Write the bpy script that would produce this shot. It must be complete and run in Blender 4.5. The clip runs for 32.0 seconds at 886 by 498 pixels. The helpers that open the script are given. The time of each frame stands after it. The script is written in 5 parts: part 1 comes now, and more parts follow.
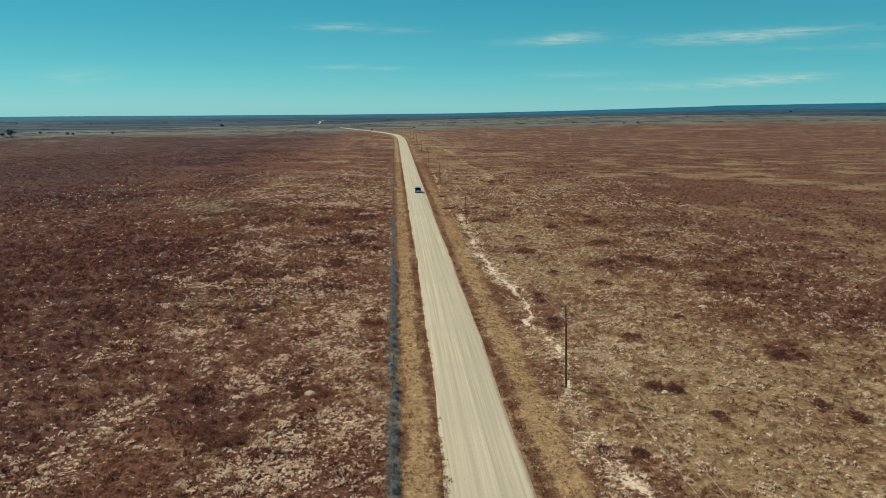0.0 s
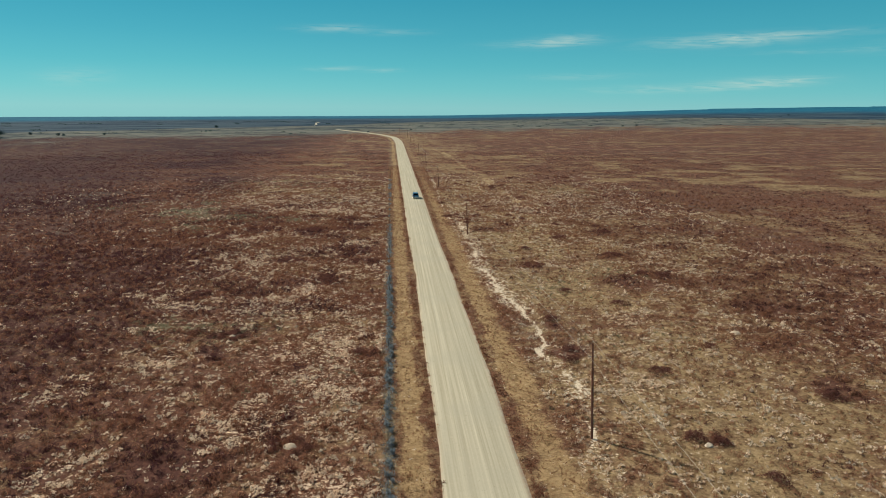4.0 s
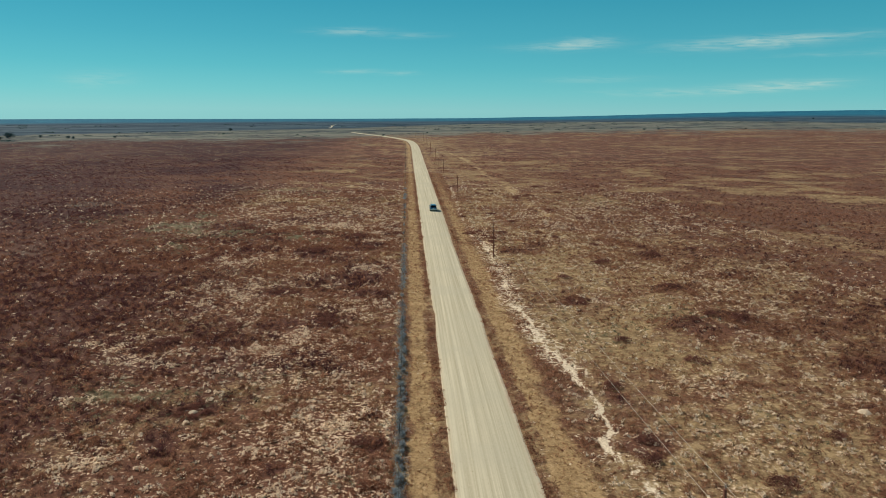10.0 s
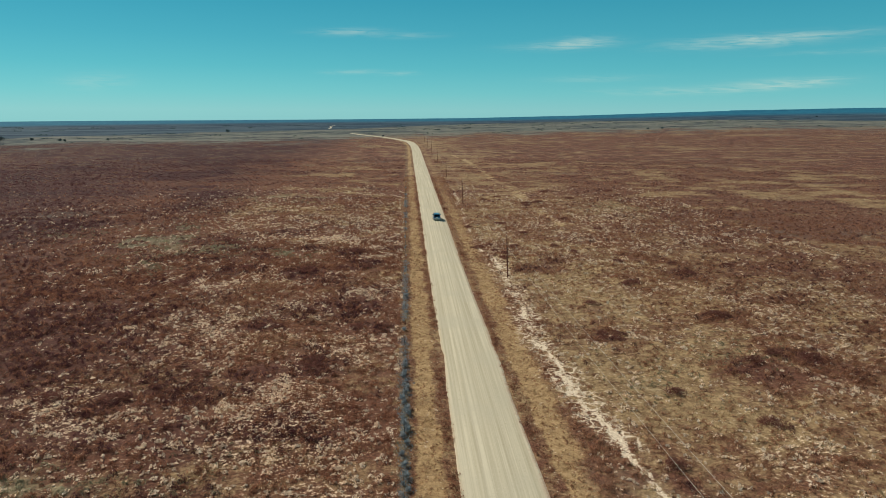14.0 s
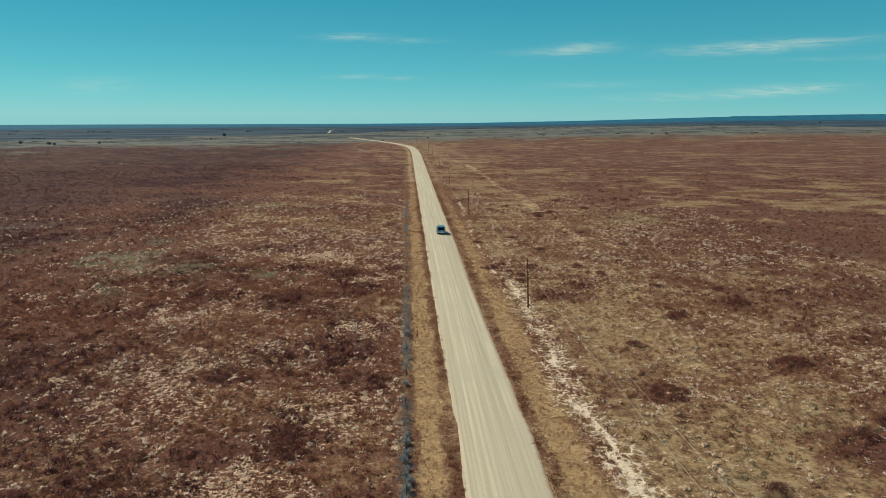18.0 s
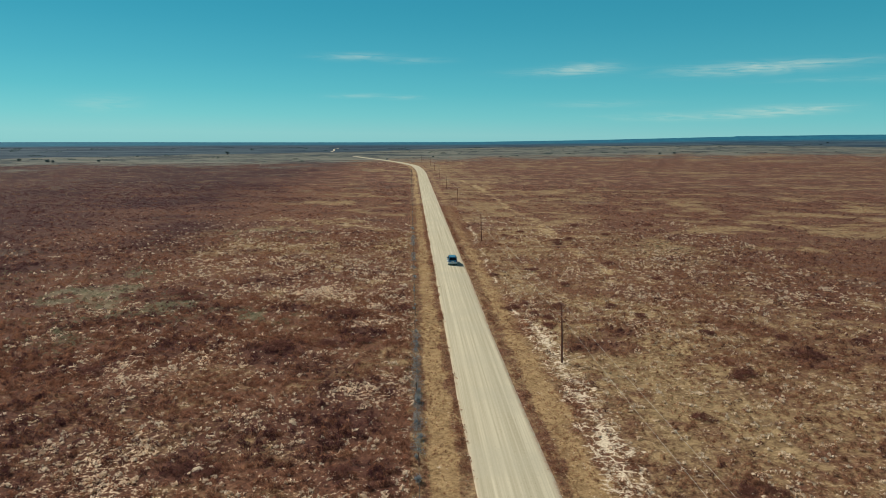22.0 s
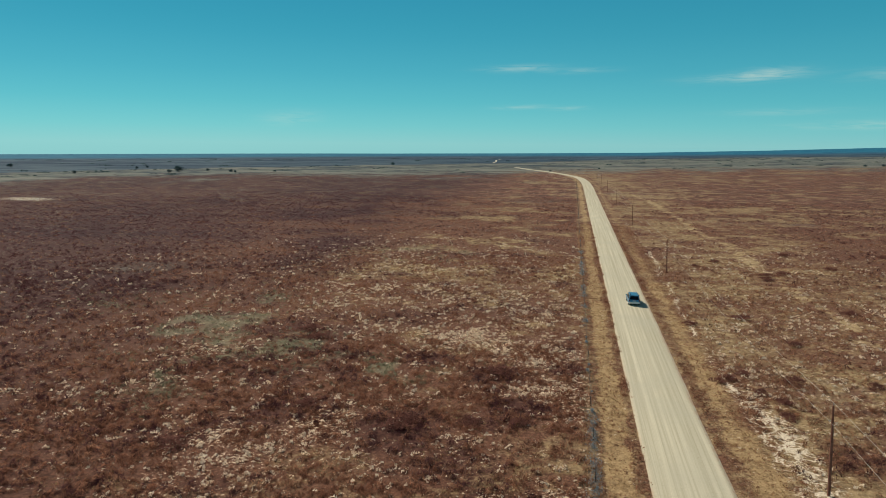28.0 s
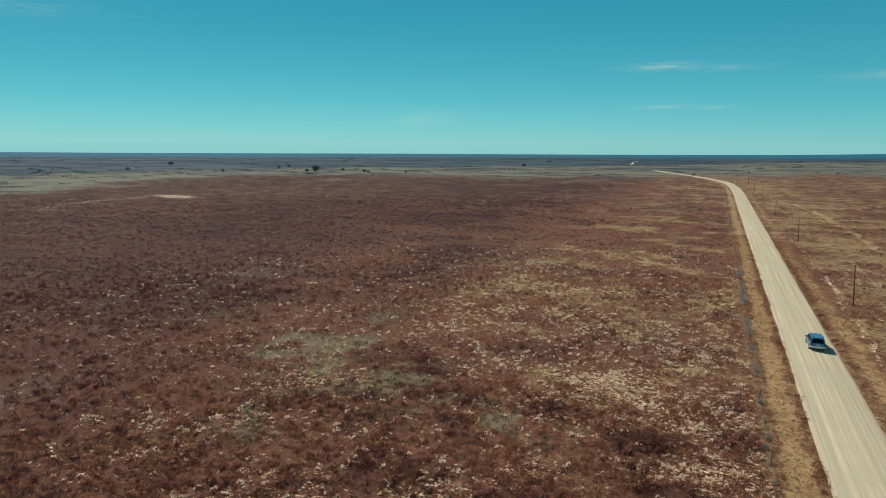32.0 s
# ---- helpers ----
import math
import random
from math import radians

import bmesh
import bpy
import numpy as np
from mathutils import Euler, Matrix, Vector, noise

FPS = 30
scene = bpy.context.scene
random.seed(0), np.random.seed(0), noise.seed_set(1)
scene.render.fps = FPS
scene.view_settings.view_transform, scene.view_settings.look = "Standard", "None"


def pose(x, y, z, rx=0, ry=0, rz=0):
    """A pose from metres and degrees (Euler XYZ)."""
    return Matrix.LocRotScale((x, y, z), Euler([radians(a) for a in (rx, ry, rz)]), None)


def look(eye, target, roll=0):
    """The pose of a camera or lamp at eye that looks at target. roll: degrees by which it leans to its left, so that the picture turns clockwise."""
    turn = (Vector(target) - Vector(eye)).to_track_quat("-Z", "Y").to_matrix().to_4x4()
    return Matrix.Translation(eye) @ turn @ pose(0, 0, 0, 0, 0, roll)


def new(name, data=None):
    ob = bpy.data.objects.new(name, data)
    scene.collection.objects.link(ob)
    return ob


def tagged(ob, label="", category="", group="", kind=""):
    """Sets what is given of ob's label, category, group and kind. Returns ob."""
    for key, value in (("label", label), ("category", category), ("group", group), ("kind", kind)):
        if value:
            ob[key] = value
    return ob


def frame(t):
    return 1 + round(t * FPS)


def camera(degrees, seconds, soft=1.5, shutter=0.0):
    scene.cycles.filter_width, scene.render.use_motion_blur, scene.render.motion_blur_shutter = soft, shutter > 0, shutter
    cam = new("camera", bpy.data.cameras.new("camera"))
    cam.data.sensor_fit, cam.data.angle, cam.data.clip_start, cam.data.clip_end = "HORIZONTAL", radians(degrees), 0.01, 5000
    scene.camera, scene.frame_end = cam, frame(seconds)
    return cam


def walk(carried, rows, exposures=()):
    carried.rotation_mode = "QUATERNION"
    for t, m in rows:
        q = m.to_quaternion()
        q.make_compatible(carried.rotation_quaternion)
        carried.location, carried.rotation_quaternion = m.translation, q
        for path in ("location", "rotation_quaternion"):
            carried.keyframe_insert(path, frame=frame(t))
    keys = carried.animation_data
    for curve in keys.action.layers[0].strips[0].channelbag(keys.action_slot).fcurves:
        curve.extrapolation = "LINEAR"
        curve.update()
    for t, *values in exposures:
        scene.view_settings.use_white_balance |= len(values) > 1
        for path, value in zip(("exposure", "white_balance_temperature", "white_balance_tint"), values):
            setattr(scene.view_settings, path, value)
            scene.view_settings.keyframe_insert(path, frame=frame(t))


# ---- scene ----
cam = camera(67.3, 32.0, 0.5)
PATH = [
    (0, (-7.131, -3.811, 28.207), (-6.987, -1.861, 27.787), 0.3),
    (1, (-7.105, -1.801, 28.113), (-6.959, 0.148, 27.692), 0.2),
    (2, (-7.058, 0.463, 27.934), (-6.913, 2.413, 27.513), 0.3),
    (3, (-7.028, 3.227, 27.882), (-6.881, 5.177, 27.464), 0.4),
    (3.5, (-7.099, 4.909, 27.993), (-6.946, 6.859, 27.577), 0.4),
    (5.5, (-6.891, 11.825, 28.364), (-6.738, 13.776, 27.952), 0.9),
    (6, (-6.652, 13.397, 28.387), (-6.503, 15.349, 27.975), 0.5),
    (7, (-6.655, 16.819, 28.472), (-6.531, 18.772, 28.063), 0.4),
    (8, (-6.564, 21.017, 28.188), (-6.458, 22.972, 27.78), 0.5),
    (9, (-6.587, 24.46, 28.147), (-6.482, 26.416, 27.739), 0.5),
    (10, (-6.845, 28.087, 28.086), (-6.736, 30.042, 27.679), 0.6),
    (11, (-6.886, 31.788, 28.108), (-6.778, 33.743, 27.701), 0.5),
    (12, (-7.014, 35.779, 28.155), (-6.906, 37.734, 27.747), 0.4),
    (13, (-7.252, 39.779, 28.101), (-7.141, 41.735, 27.695), 0.5),
    (14, (-7.121, 43.977, 28.186), (-7.013, 45.932, 27.779), 0.3),
    (17, (-7.33, 58.329, 27.384), (-7.221, 60.284, 26.978), 0.5),
    (18, (-7.406, 62.571, 27.236), (-7.296, 64.529, 26.843), 0.5),
    (19, (-7.596, 66.686, 27.217), (-7.484, 68.646, 26.836), 0.6),
    (20, (-7.768, 70.767, 27.17), (-7.656, 72.73, 26.802), 0.6),
    (21, (-8.116, 74.568, 27.287), (-8.004, 76.533, 26.933), 0.6),
    (22, (-8.233, 78.347, 27.096), (-8.134, 80.315, 26.757), 0.7),
    (23, (-8.341, 82.343, 26.912), (-8.313, 84.316, 26.585), 0.6),
    (24, (-8.634, 86.488, 26.673), (-8.682, 88.463, 26.359), 0.7),
    (25, (-8.804, 90.448, 26.719), (-8.927, 92.419, 26.405), 0.6),
    (28, (-10.203, 101.927, 26.659), (-10.577, 103.867, 26.347), 0.5),
    (29, (-11.024, 105.345, 26.744), (-11.486, 107.265, 26.432), 0.6),
    (30, (-11.837, 109.007, 26.866), (-12.386, 110.905, 26.553), 0.7),
    (31, (-12.65, 112.464, 26.887), (-13.295, 114.33, 26.573), 0.7),
    (32, (-13.642, 115.582, 27.172), (-14.384, 117.412, 26.858), 0.7),
]
walk(cam, [(t, look(eye, target, roll)) for t, eye, target, roll in PATH])

# ---- light ----
SUN_EL, SUN_AZ = radians(43), math.atan2(-0.8, 0.6)
world = bpy.data.worlds.new("sky")
scene.world = world
world.use_nodes = True
wn, wl = world.node_tree.nodes, world.node_tree.links
wn.clear()


def wmath(op, a, b=None, c=None):
    n = wn.new("ShaderNodeMath")
    n.operation = op
    for i, v in enumerate((a, b, c)):
        if v is None:
            continue
        if isinstance(v, (int, float)):
            n.inputs[i].default_value = v
        else:
            wl.new(v, n.inputs[i])
    return n.outputs[0]


sky = wn.new("ShaderNodeTexSky")
sky.sky_type = "NISHITA"
sky.sun_disc = False
sky.sun_elevation, sky.sun_rotation = SUN_EL, SUN_AZ
sky.altitude, sky.air_density, sky.dust_density, sky.ozone_density = 500, 1.0, 0.0, 1.6
# thin cirrus, by azimuth and height over the horizon
coord = wn.new("ShaderNodeTexCoord")
split = wn.new("ShaderNodeSeparateXYZ")
wl.new(coord.outputs["Generated"], split.inputs[0])
az = wmath("ARCTAN2", split.outputs[0], split.outputs[1])
el = wmath("ARCSINE", split.outputs[2])
# the clear teal tone of the air, palest at the horizon
tone = wn.new("ShaderNodeValToRGB")
tone.color_ramp.elements[0].position, tone.color_ramp.elements[0].color = 0.0, (0.36, 0.84, 1.06, 1)
tone.color_ramp.elements[1].position, tone.color_ramp.elements[1].color = 1.0, (0.20, 0.75, 0.80, 1)
for at, col in ((0.06, (0.24, 0.80, 0.93, 1)), (0.17, (0.12, 0.74, 0.78, 1))):
    tone.color_ramp.elements.new(at).color = col
wl.new(el, tone.inputs[0])
grade = wn.new("ShaderNodeMixRGB")
grade.blend_type = "MULTIPLY"
grade.inputs[0].default_value = 1.0
wl.new(sky.outputs[0], grade.inputs[1])
wl.new(tone.outputs[0], grade.inputs[2])
CIRRUS = [(-4.6, 6.22, 2.6, 0.20, 0.55), (0.2, 6.0, 2.6, 0.16, 0.3), (12.2, 5.15, 3.4, 0.22, 0.45), (14.4, 5.45, 2.2, 0.30, 0.8),
          (26.5, 5.15, 4.6, 0.30, 0.75), (29.5, 5.5, 6.0, 0.22, 0.5), (28.8, 2.05, 3.2, 0.24, 1.0), (22.5, 1.62, 5.0, 0.22, 0.5),
          (31.5, 2.3, 2.2, 0.2, 0.4), (-4.5, 3.1, 2.0, 0.13, 0.45), (-0.6, 3.0, 1.4, 0.13, 0.35), (15.5, 2.6, 3.6, 0.18, 0.3),
          (-23.7, 2.0, 2.2, 0.40, 0.35), (33.0, 4.3, 4.5, 0.12, 0.2), (44, 4.6, 6, 0.4, 0.6), (-60, 9, 9, 0.6, 0.3)]
total = None
for a0, e0, wa, we, amount in CIRRUS:
    da = wmath("MULTIPLY", wmath("SUBTRACT", az, radians(a0)), 1 / radians(wa))
    lift = wmath("MULTIPLY_ADD", da, -radians(we) * 0.35, wmath("SUBTRACT", el, radians(e0)))
    de = wmath("MULTIPLY", lift, 1 / radians(we * 1.3))
    fall = wmath("POWER", 2.718, wmath("MULTIPLY", wmath("ADD", wmath("MULTIPLY", da, da), wmath("MULTIPLY", de, de)), -1.0))
    total = wmath("MULTIPLY_ADD", fall, amount, 0.0 if total is None else total)
vec = wn.new("ShaderNodeCombineXYZ")
wl.new(wmath("MULTIPLY", az, 26.0), vec.inputs[0])
wl.new(wmath("MULTIPLY", el, 230.0), vec.inputs[1])
wisps = wn.new("ShaderNodeTexNoise")
wisps.inputs["Scale"].default_value, wisps.inputs["Detail"].default_value = 1.0, 6.0
wisps.inputs["Distortion"].default_value = 0.8
wl.new(vec.outputs[0], wisps.inputs["Vector"])
veil = wmath("MULTIPLY", total, wmath("MULTIPLY_ADD", wisps.outputs[0], 2.7, -0.75))
veil.node.use_clamp = True
cloudy = wn.new("ShaderNodeMixRGB")
cloudy.inputs[2].default_value = (7.2, 8.6, 7.2, 1)
wl.new(wmath("MULTIPLY", veil, 0.5), cloudy.inputs[0])
wl.new(grade.outputs[0], cloudy.inputs[1])
back = wn.new("ShaderNodeBackground")
back.inputs["Strength"].default_value = 0.08
wl.new(cloudy.outputs[0], back.inputs["Color"])
# the even glow of clear dry air
clear = wn.new("ShaderNodeValToRGB")
clear.color_ramp.elements[0].position, clear.color_ramp.elements[0].color = 0.0, (0.245, 0.575, 0.615, 1)
clear.color_ramp.elements[1].position, clear.color_ramp.elements[1].color = 1.0, (0.085, 0.105, 0.12, 1)
for at, col in ((0.025, (0.165, 0.548, 0.59, 1)), (0.06, (0.105, 0.475, 0.54, 1)), (0.10, (0.072, 0.405, 0.495, 1)), (0.15, (0.05, 0.345, 0.455, 1)), (0.21, (0.035, 0.295, 0.42, 1)), (0.27, (0.04, 0.26, 0.38, 1)), (0.5, (0.08, 0.12, 0.15, 1))):
    clear.color_ramp.elements.new(at).color = col
wl.new(el, clear.inputs[0])
hazy = wn.new("ShaderNodeMixRGB")
hazy.inputs[2].default_value = (0.62, 0.74, 0.64, 1)
wl.new(wmath("MULTIPLY", veil, 0.6), hazy.inputs[0])
wl.new(clear.outputs[0], hazy.inputs[1])
glow = wn.new("ShaderNodeBackground")
wl.new(hazy.outputs[0], glow.inputs["Color"])
blend = wn.new("ShaderNodeMixShader")
blend.inputs[0].default_value = 0.7
wl.new(back.outputs[0], blend.inputs[1])
wl.new(glow.outputs[0], blend.inputs[2])
wout = wn.new("ShaderNodeOutputWorld")
wl.new(blend.outputs[0], wout.inputs["Surface"])

sun_data = bpy.data.lights.new("sun", "SUN")
sun_data.energy, sun_data.angle, sun_data.color = 4.65, radians(0.53), (0.985, 0.888, 0.725)
sun = new("sun", sun_data)
sun.matrix_world = look((math.sin(SUN_AZ) * 80, math.cos(SUN_AZ) * 80, 80 * math.tan(SUN_EL)), (0, 0, 0))


# ---- materials ----
def shade(name, rough=0.9):
    m = bpy.data.materials.new(name)
    m.use_nodes = True
    nt = m.node_tree
    b = nt.nodes["Principled BSDF"]
    b.inputs["Roughness"].default_value = rough
    return m, nt, b


def node_noise(nt, scale, detail=4.0, vec=None, rough=0.55):
    n = nt.nodes.new("ShaderNodeTexNoise")
    n.inputs["Scale"].default_value, n.inputs["Detail"].default_value, n.inputs["Roughness"].default_value = scale, detail, rough
    if vec is not None:
        nt.links.new(vec, n.inputs["Vector"])
    return n.outputs[0]


def node_map(nt, value, lo, hi, out0=0.0, out1=1.0):
    n = nt.nodes.new("ShaderNodeMapRange")
    n.interpolation_type = "SMOOTHSTEP"
    for i, v in enumerate((value, lo, hi, out0, out1)):
        if isinstance(v, (int, float)):
            n.inputs[i].default_value = v
        else:
            nt.links.new(v, n.inputs[i])
    return n.outputs[0]


def node_math(nt, op, a, b, clamp=False):
    n = nt.nodes.new("ShaderNodeMath")
    n.operation, n.use_clamp = op, clamp
    for i, v in enumerate((a, b)):
        if isinstance(v, (int, float)):
            n.inputs[i].default_value = v
        else:
            nt.links.new(v, n.inputs[i])
    return n.outputs[0]


def node_mix(nt, fac, a, b, blend="MIX"):
    n = nt.nodes.new("ShaderNodeMixRGB")
    n.blend_type = blend
    for i, v in enumerate((fac, a, b)):
        if isinstance(v, (int, float)):
            n.inputs[i].default_value = v
        elif isinstance(v, tuple):
            n.inputs[i].default_value = (*v, 1)
        else:
            nt.links.new(v, n.inputs[i])
    return n.outputs[0]


def node_coord(nt, sx=1.0, sy=1.0, sz=1.0):
    c = nt.nodes.new("ShaderNodeTexCoord")
    if (sx, sy, sz) == (1, 1, 1):
        return c.outputs["Object"]
    m = nt.nodes.new("ShaderNodeMapping")
    m.inputs["Scale"].default_value = (sx, sy, sz)
    nt.links.new(c.outputs["Object"], m.inputs["Vector"])
    return m.outputs[0]


def node_bump(nt, b, height, strength, dist):
    n = nt.nodes.new("ShaderNodeBump")
    n.inputs["Strength"].default_value, n.inputs["Distance"].default_value = strength, dist
    nt.links.new(height, n.inputs["Height"])
    nt.links.new(n.outputs[0], b.inputs["Normal"])


def plain(name, c1, c2, scale=3.0, rough=0.8, metal=0.0, bump=0.0):
    """A surface of two tones mottled at two scales."""
    m, nt, b = shade(name, rough)
    co = node_coord(nt)
    n1, n2 = node_noise(nt, scale, 3, co), node_noise(nt, scale * 7, 4, co)
    f = node_math(nt, "ADD", node_math(nt, "MULTIPLY", n1, 0.6), node_math(nt, "MULTIPLY", n2, 0.4))
    nt.links.new(node_mix(nt, node_map(nt, f, 0.35, 0.65), c1, c2), b.inputs["Base Color"])
    b.inputs["Metallic"].default_value = metal
    if bump:
        node_bump(nt, b, n2, bump, 0.02)
    return m


def foliage(name, tones, patch=9.0, thinness=0.62):
    """Leaves and stalks: tones run from blade to blade and from patch to patch."""
    m, nt, b = shade(name, 0.85)
    b.inputs["Specular IOR Level"].default_value = 0.15
    g = nt.nodes.new("ShaderNodeNewGeometry")
    co = node_coord(nt)
    big = node_map(nt, node_noise(nt, 1.0 / patch, 3, co), 0.3, 0.7)
    small = node_noise(nt, 1.25, 3, co, 0.6)
    rnd = g.outputs["Random Per Island"]
    f = node_math(nt, "ADD", node_math(nt, "MULTIPLY", rnd, 0.30), node_math(nt, "MULTIPLY", small, 0.70))
    c = node_mix(nt, node_map(nt, f, 0.38, 0.62), tones[0], tones[1])
    c = node_mix(nt, node_math(nt, "MULTIPLY", big, 0.45), c, tones[2])
    nt.links.new(c, b.inputs["Base Color"])
    thin = nt.nodes.new("ShaderNodeBsdfTranslucent")
    nt.links.new(c, thin.inputs["Color"])
    both = nt.nodes.new("ShaderNodeMixShader")
    both.inputs[0].default_value = thinness
    nt.links.new(b.outputs[0], both.inputs[1])
    nt.links.new(thin.outputs[0], both.inputs[2])
    nt.links.new(both.outputs[0], nt.nodes["Material Output"].inputs["Surface"])
    return m


MAT_BROWN = foliage("brown shrub", [(0.125, 0.051, 0.034), (0.42, 0.202, 0.128), (0.275, 0.126, 0.082)])
MAT_RUST = foliage("rust shrub", [(0.175, 0.082, 0.052), (0.52, 0.283, 0.178), (0.375, 0.19, 0.122)])
MAT_TAN = foliage("tan grass", [(0.21, 0.138, 0.068), (0.43, 0.315, 0.172), (0.31, 0.222, 0.115)])
MAT_OCHRE = foliage("ochre grass", [(0.25, 0.158, 0.084), (0.49, 0.335, 0.183), (0.41, 0.272, 0.146)])
MAT_PALE = foliage("pale stalks", [(0.72, 0.56, 0.42), (0.93, 0.80, 0.65), (0.86, 0.71, 0.56)], thinness=0.5)
MAT_GREEN = foliage("grey green weeds", [(0.155, 0.145, 0.095), (0.295, 0.285, 0.195), (0.245, 0.25, 0.180)], thinness=0.75)
MAT_DARK = foliage("dark brush", [(0.125, 0.054, 0.045), (0.285, 0.130, 0.104), (0.225, 0.098, 0.082)])
MAT_BLUE = foliage("blue grey weeds", [(0.15, 0.17, 0.185), (0.37, 0.43, 0.48), (0.26, 0.315, 0.36)], 3.0)
MAT_MAROON = foliage("maroon shrub", [(0.052, 0.0195, 0.0225), (0.148, 0.060, 0.064), (0.094, 0.038, 0.042)])
# leaves of far thickets and trees: green shifted to blue, imitating haze
MAT_THICKET = foliage("far thicket leaves", [(0.018, 0.045, 0.052), (0.06, 0.10, 0.10), (0.04, 0.078, 0.082)], 60.0)
MAT_JUNIPER = foliage("haze-tinted juniper leaves", [(0.022, 0.052, 0.066), (0.052, 0.098, 0.112), (0.036, 0.078, 0.094)])
MAT_WOOD = plain("weathered pole wood", (0.15, 0.055, 0.036), (0.27, 0.115, 0.078), 2.0, 0.85, bump=0.4)
MAT_BARK = plain("bark", (0.05, 0.04, 0.03), (0.11, 0.085, 0.06), 4.0, 0.9, bump=0.4)
MAT_STEEL = plain("dull fence steel", (0.03, 0.04, 0.045), (0.09, 0.09, 0.09), 5.0, 0.6, 0.6)
MAT_WIRE = plain("aluminium wire", (0.44, 0.41, 0.36), (0.58, 0.54, 0.47), 2.0, 0.5, 0.3)
MAT_PORCELAIN = plain("porcelain", (0.25, 0.2, 0.17), (0.4, 0.34, 0.3), 6.0, 0.3)
MAT_PAINT = plain("blue car paint", (0.05, 0.205, 0.36), (0.07, 0.25, 0.42), 1.2, 0.3, 0.35)
MAT_DARKPAINT = plain("dark car paint", (0.012, 0.014, 0.016), (0.025, 0.027, 0.03), 1.2, 0.35, 0.2)
MAT_GLASS = plain("tinted glass", (0.006, 0.012, 0.022), (0.012, 0.022, 0.035), 1.0, 0.06)
MAT_RUBBER = plain("tyre rubber", (0.012, 0.012, 0.012), (0.03, 0.028, 0.026), 6.0, 0.85)
MAT_RIM = plain("alloy rim", (0.35, 0.35, 0.36), (0.5, 0.5, 0.5), 4.0, 0.35, 0.8)
MAT_TRIM = plain("grey bumper", (0.52, 0.55, 0.56), (0.68, 0.70, 0.69), 2.0, 0.45, 0.1)
MAT_TAIL = plain("red lamp glass", (0.22, 0.012, 0.012), (0.30, 0.02, 0.018), 4.0, 0.2)
MAT_LAMP = plain("clear lamp glass", (0.55, 0.56, 0.58), (0.7, 0.7, 0.7), 4.0, 0.15)
MAT_PLATE = plain("plate", (0.6, 0.6, 0.58), (0.7, 0.7, 0.68), 9.0, 0.5)
MAT_STONE = plain("pale limestone", (0.42, 0.36, 0.28), (0.66, 0.58, 0.47), 1.5, 0.9, bump=0.5)
MAT_SOIL = plain("mound soil", (0.38, 0.30, 0.22), (0.58, 0.48, 0.37), 2.0, 0.95, bump=0.5)


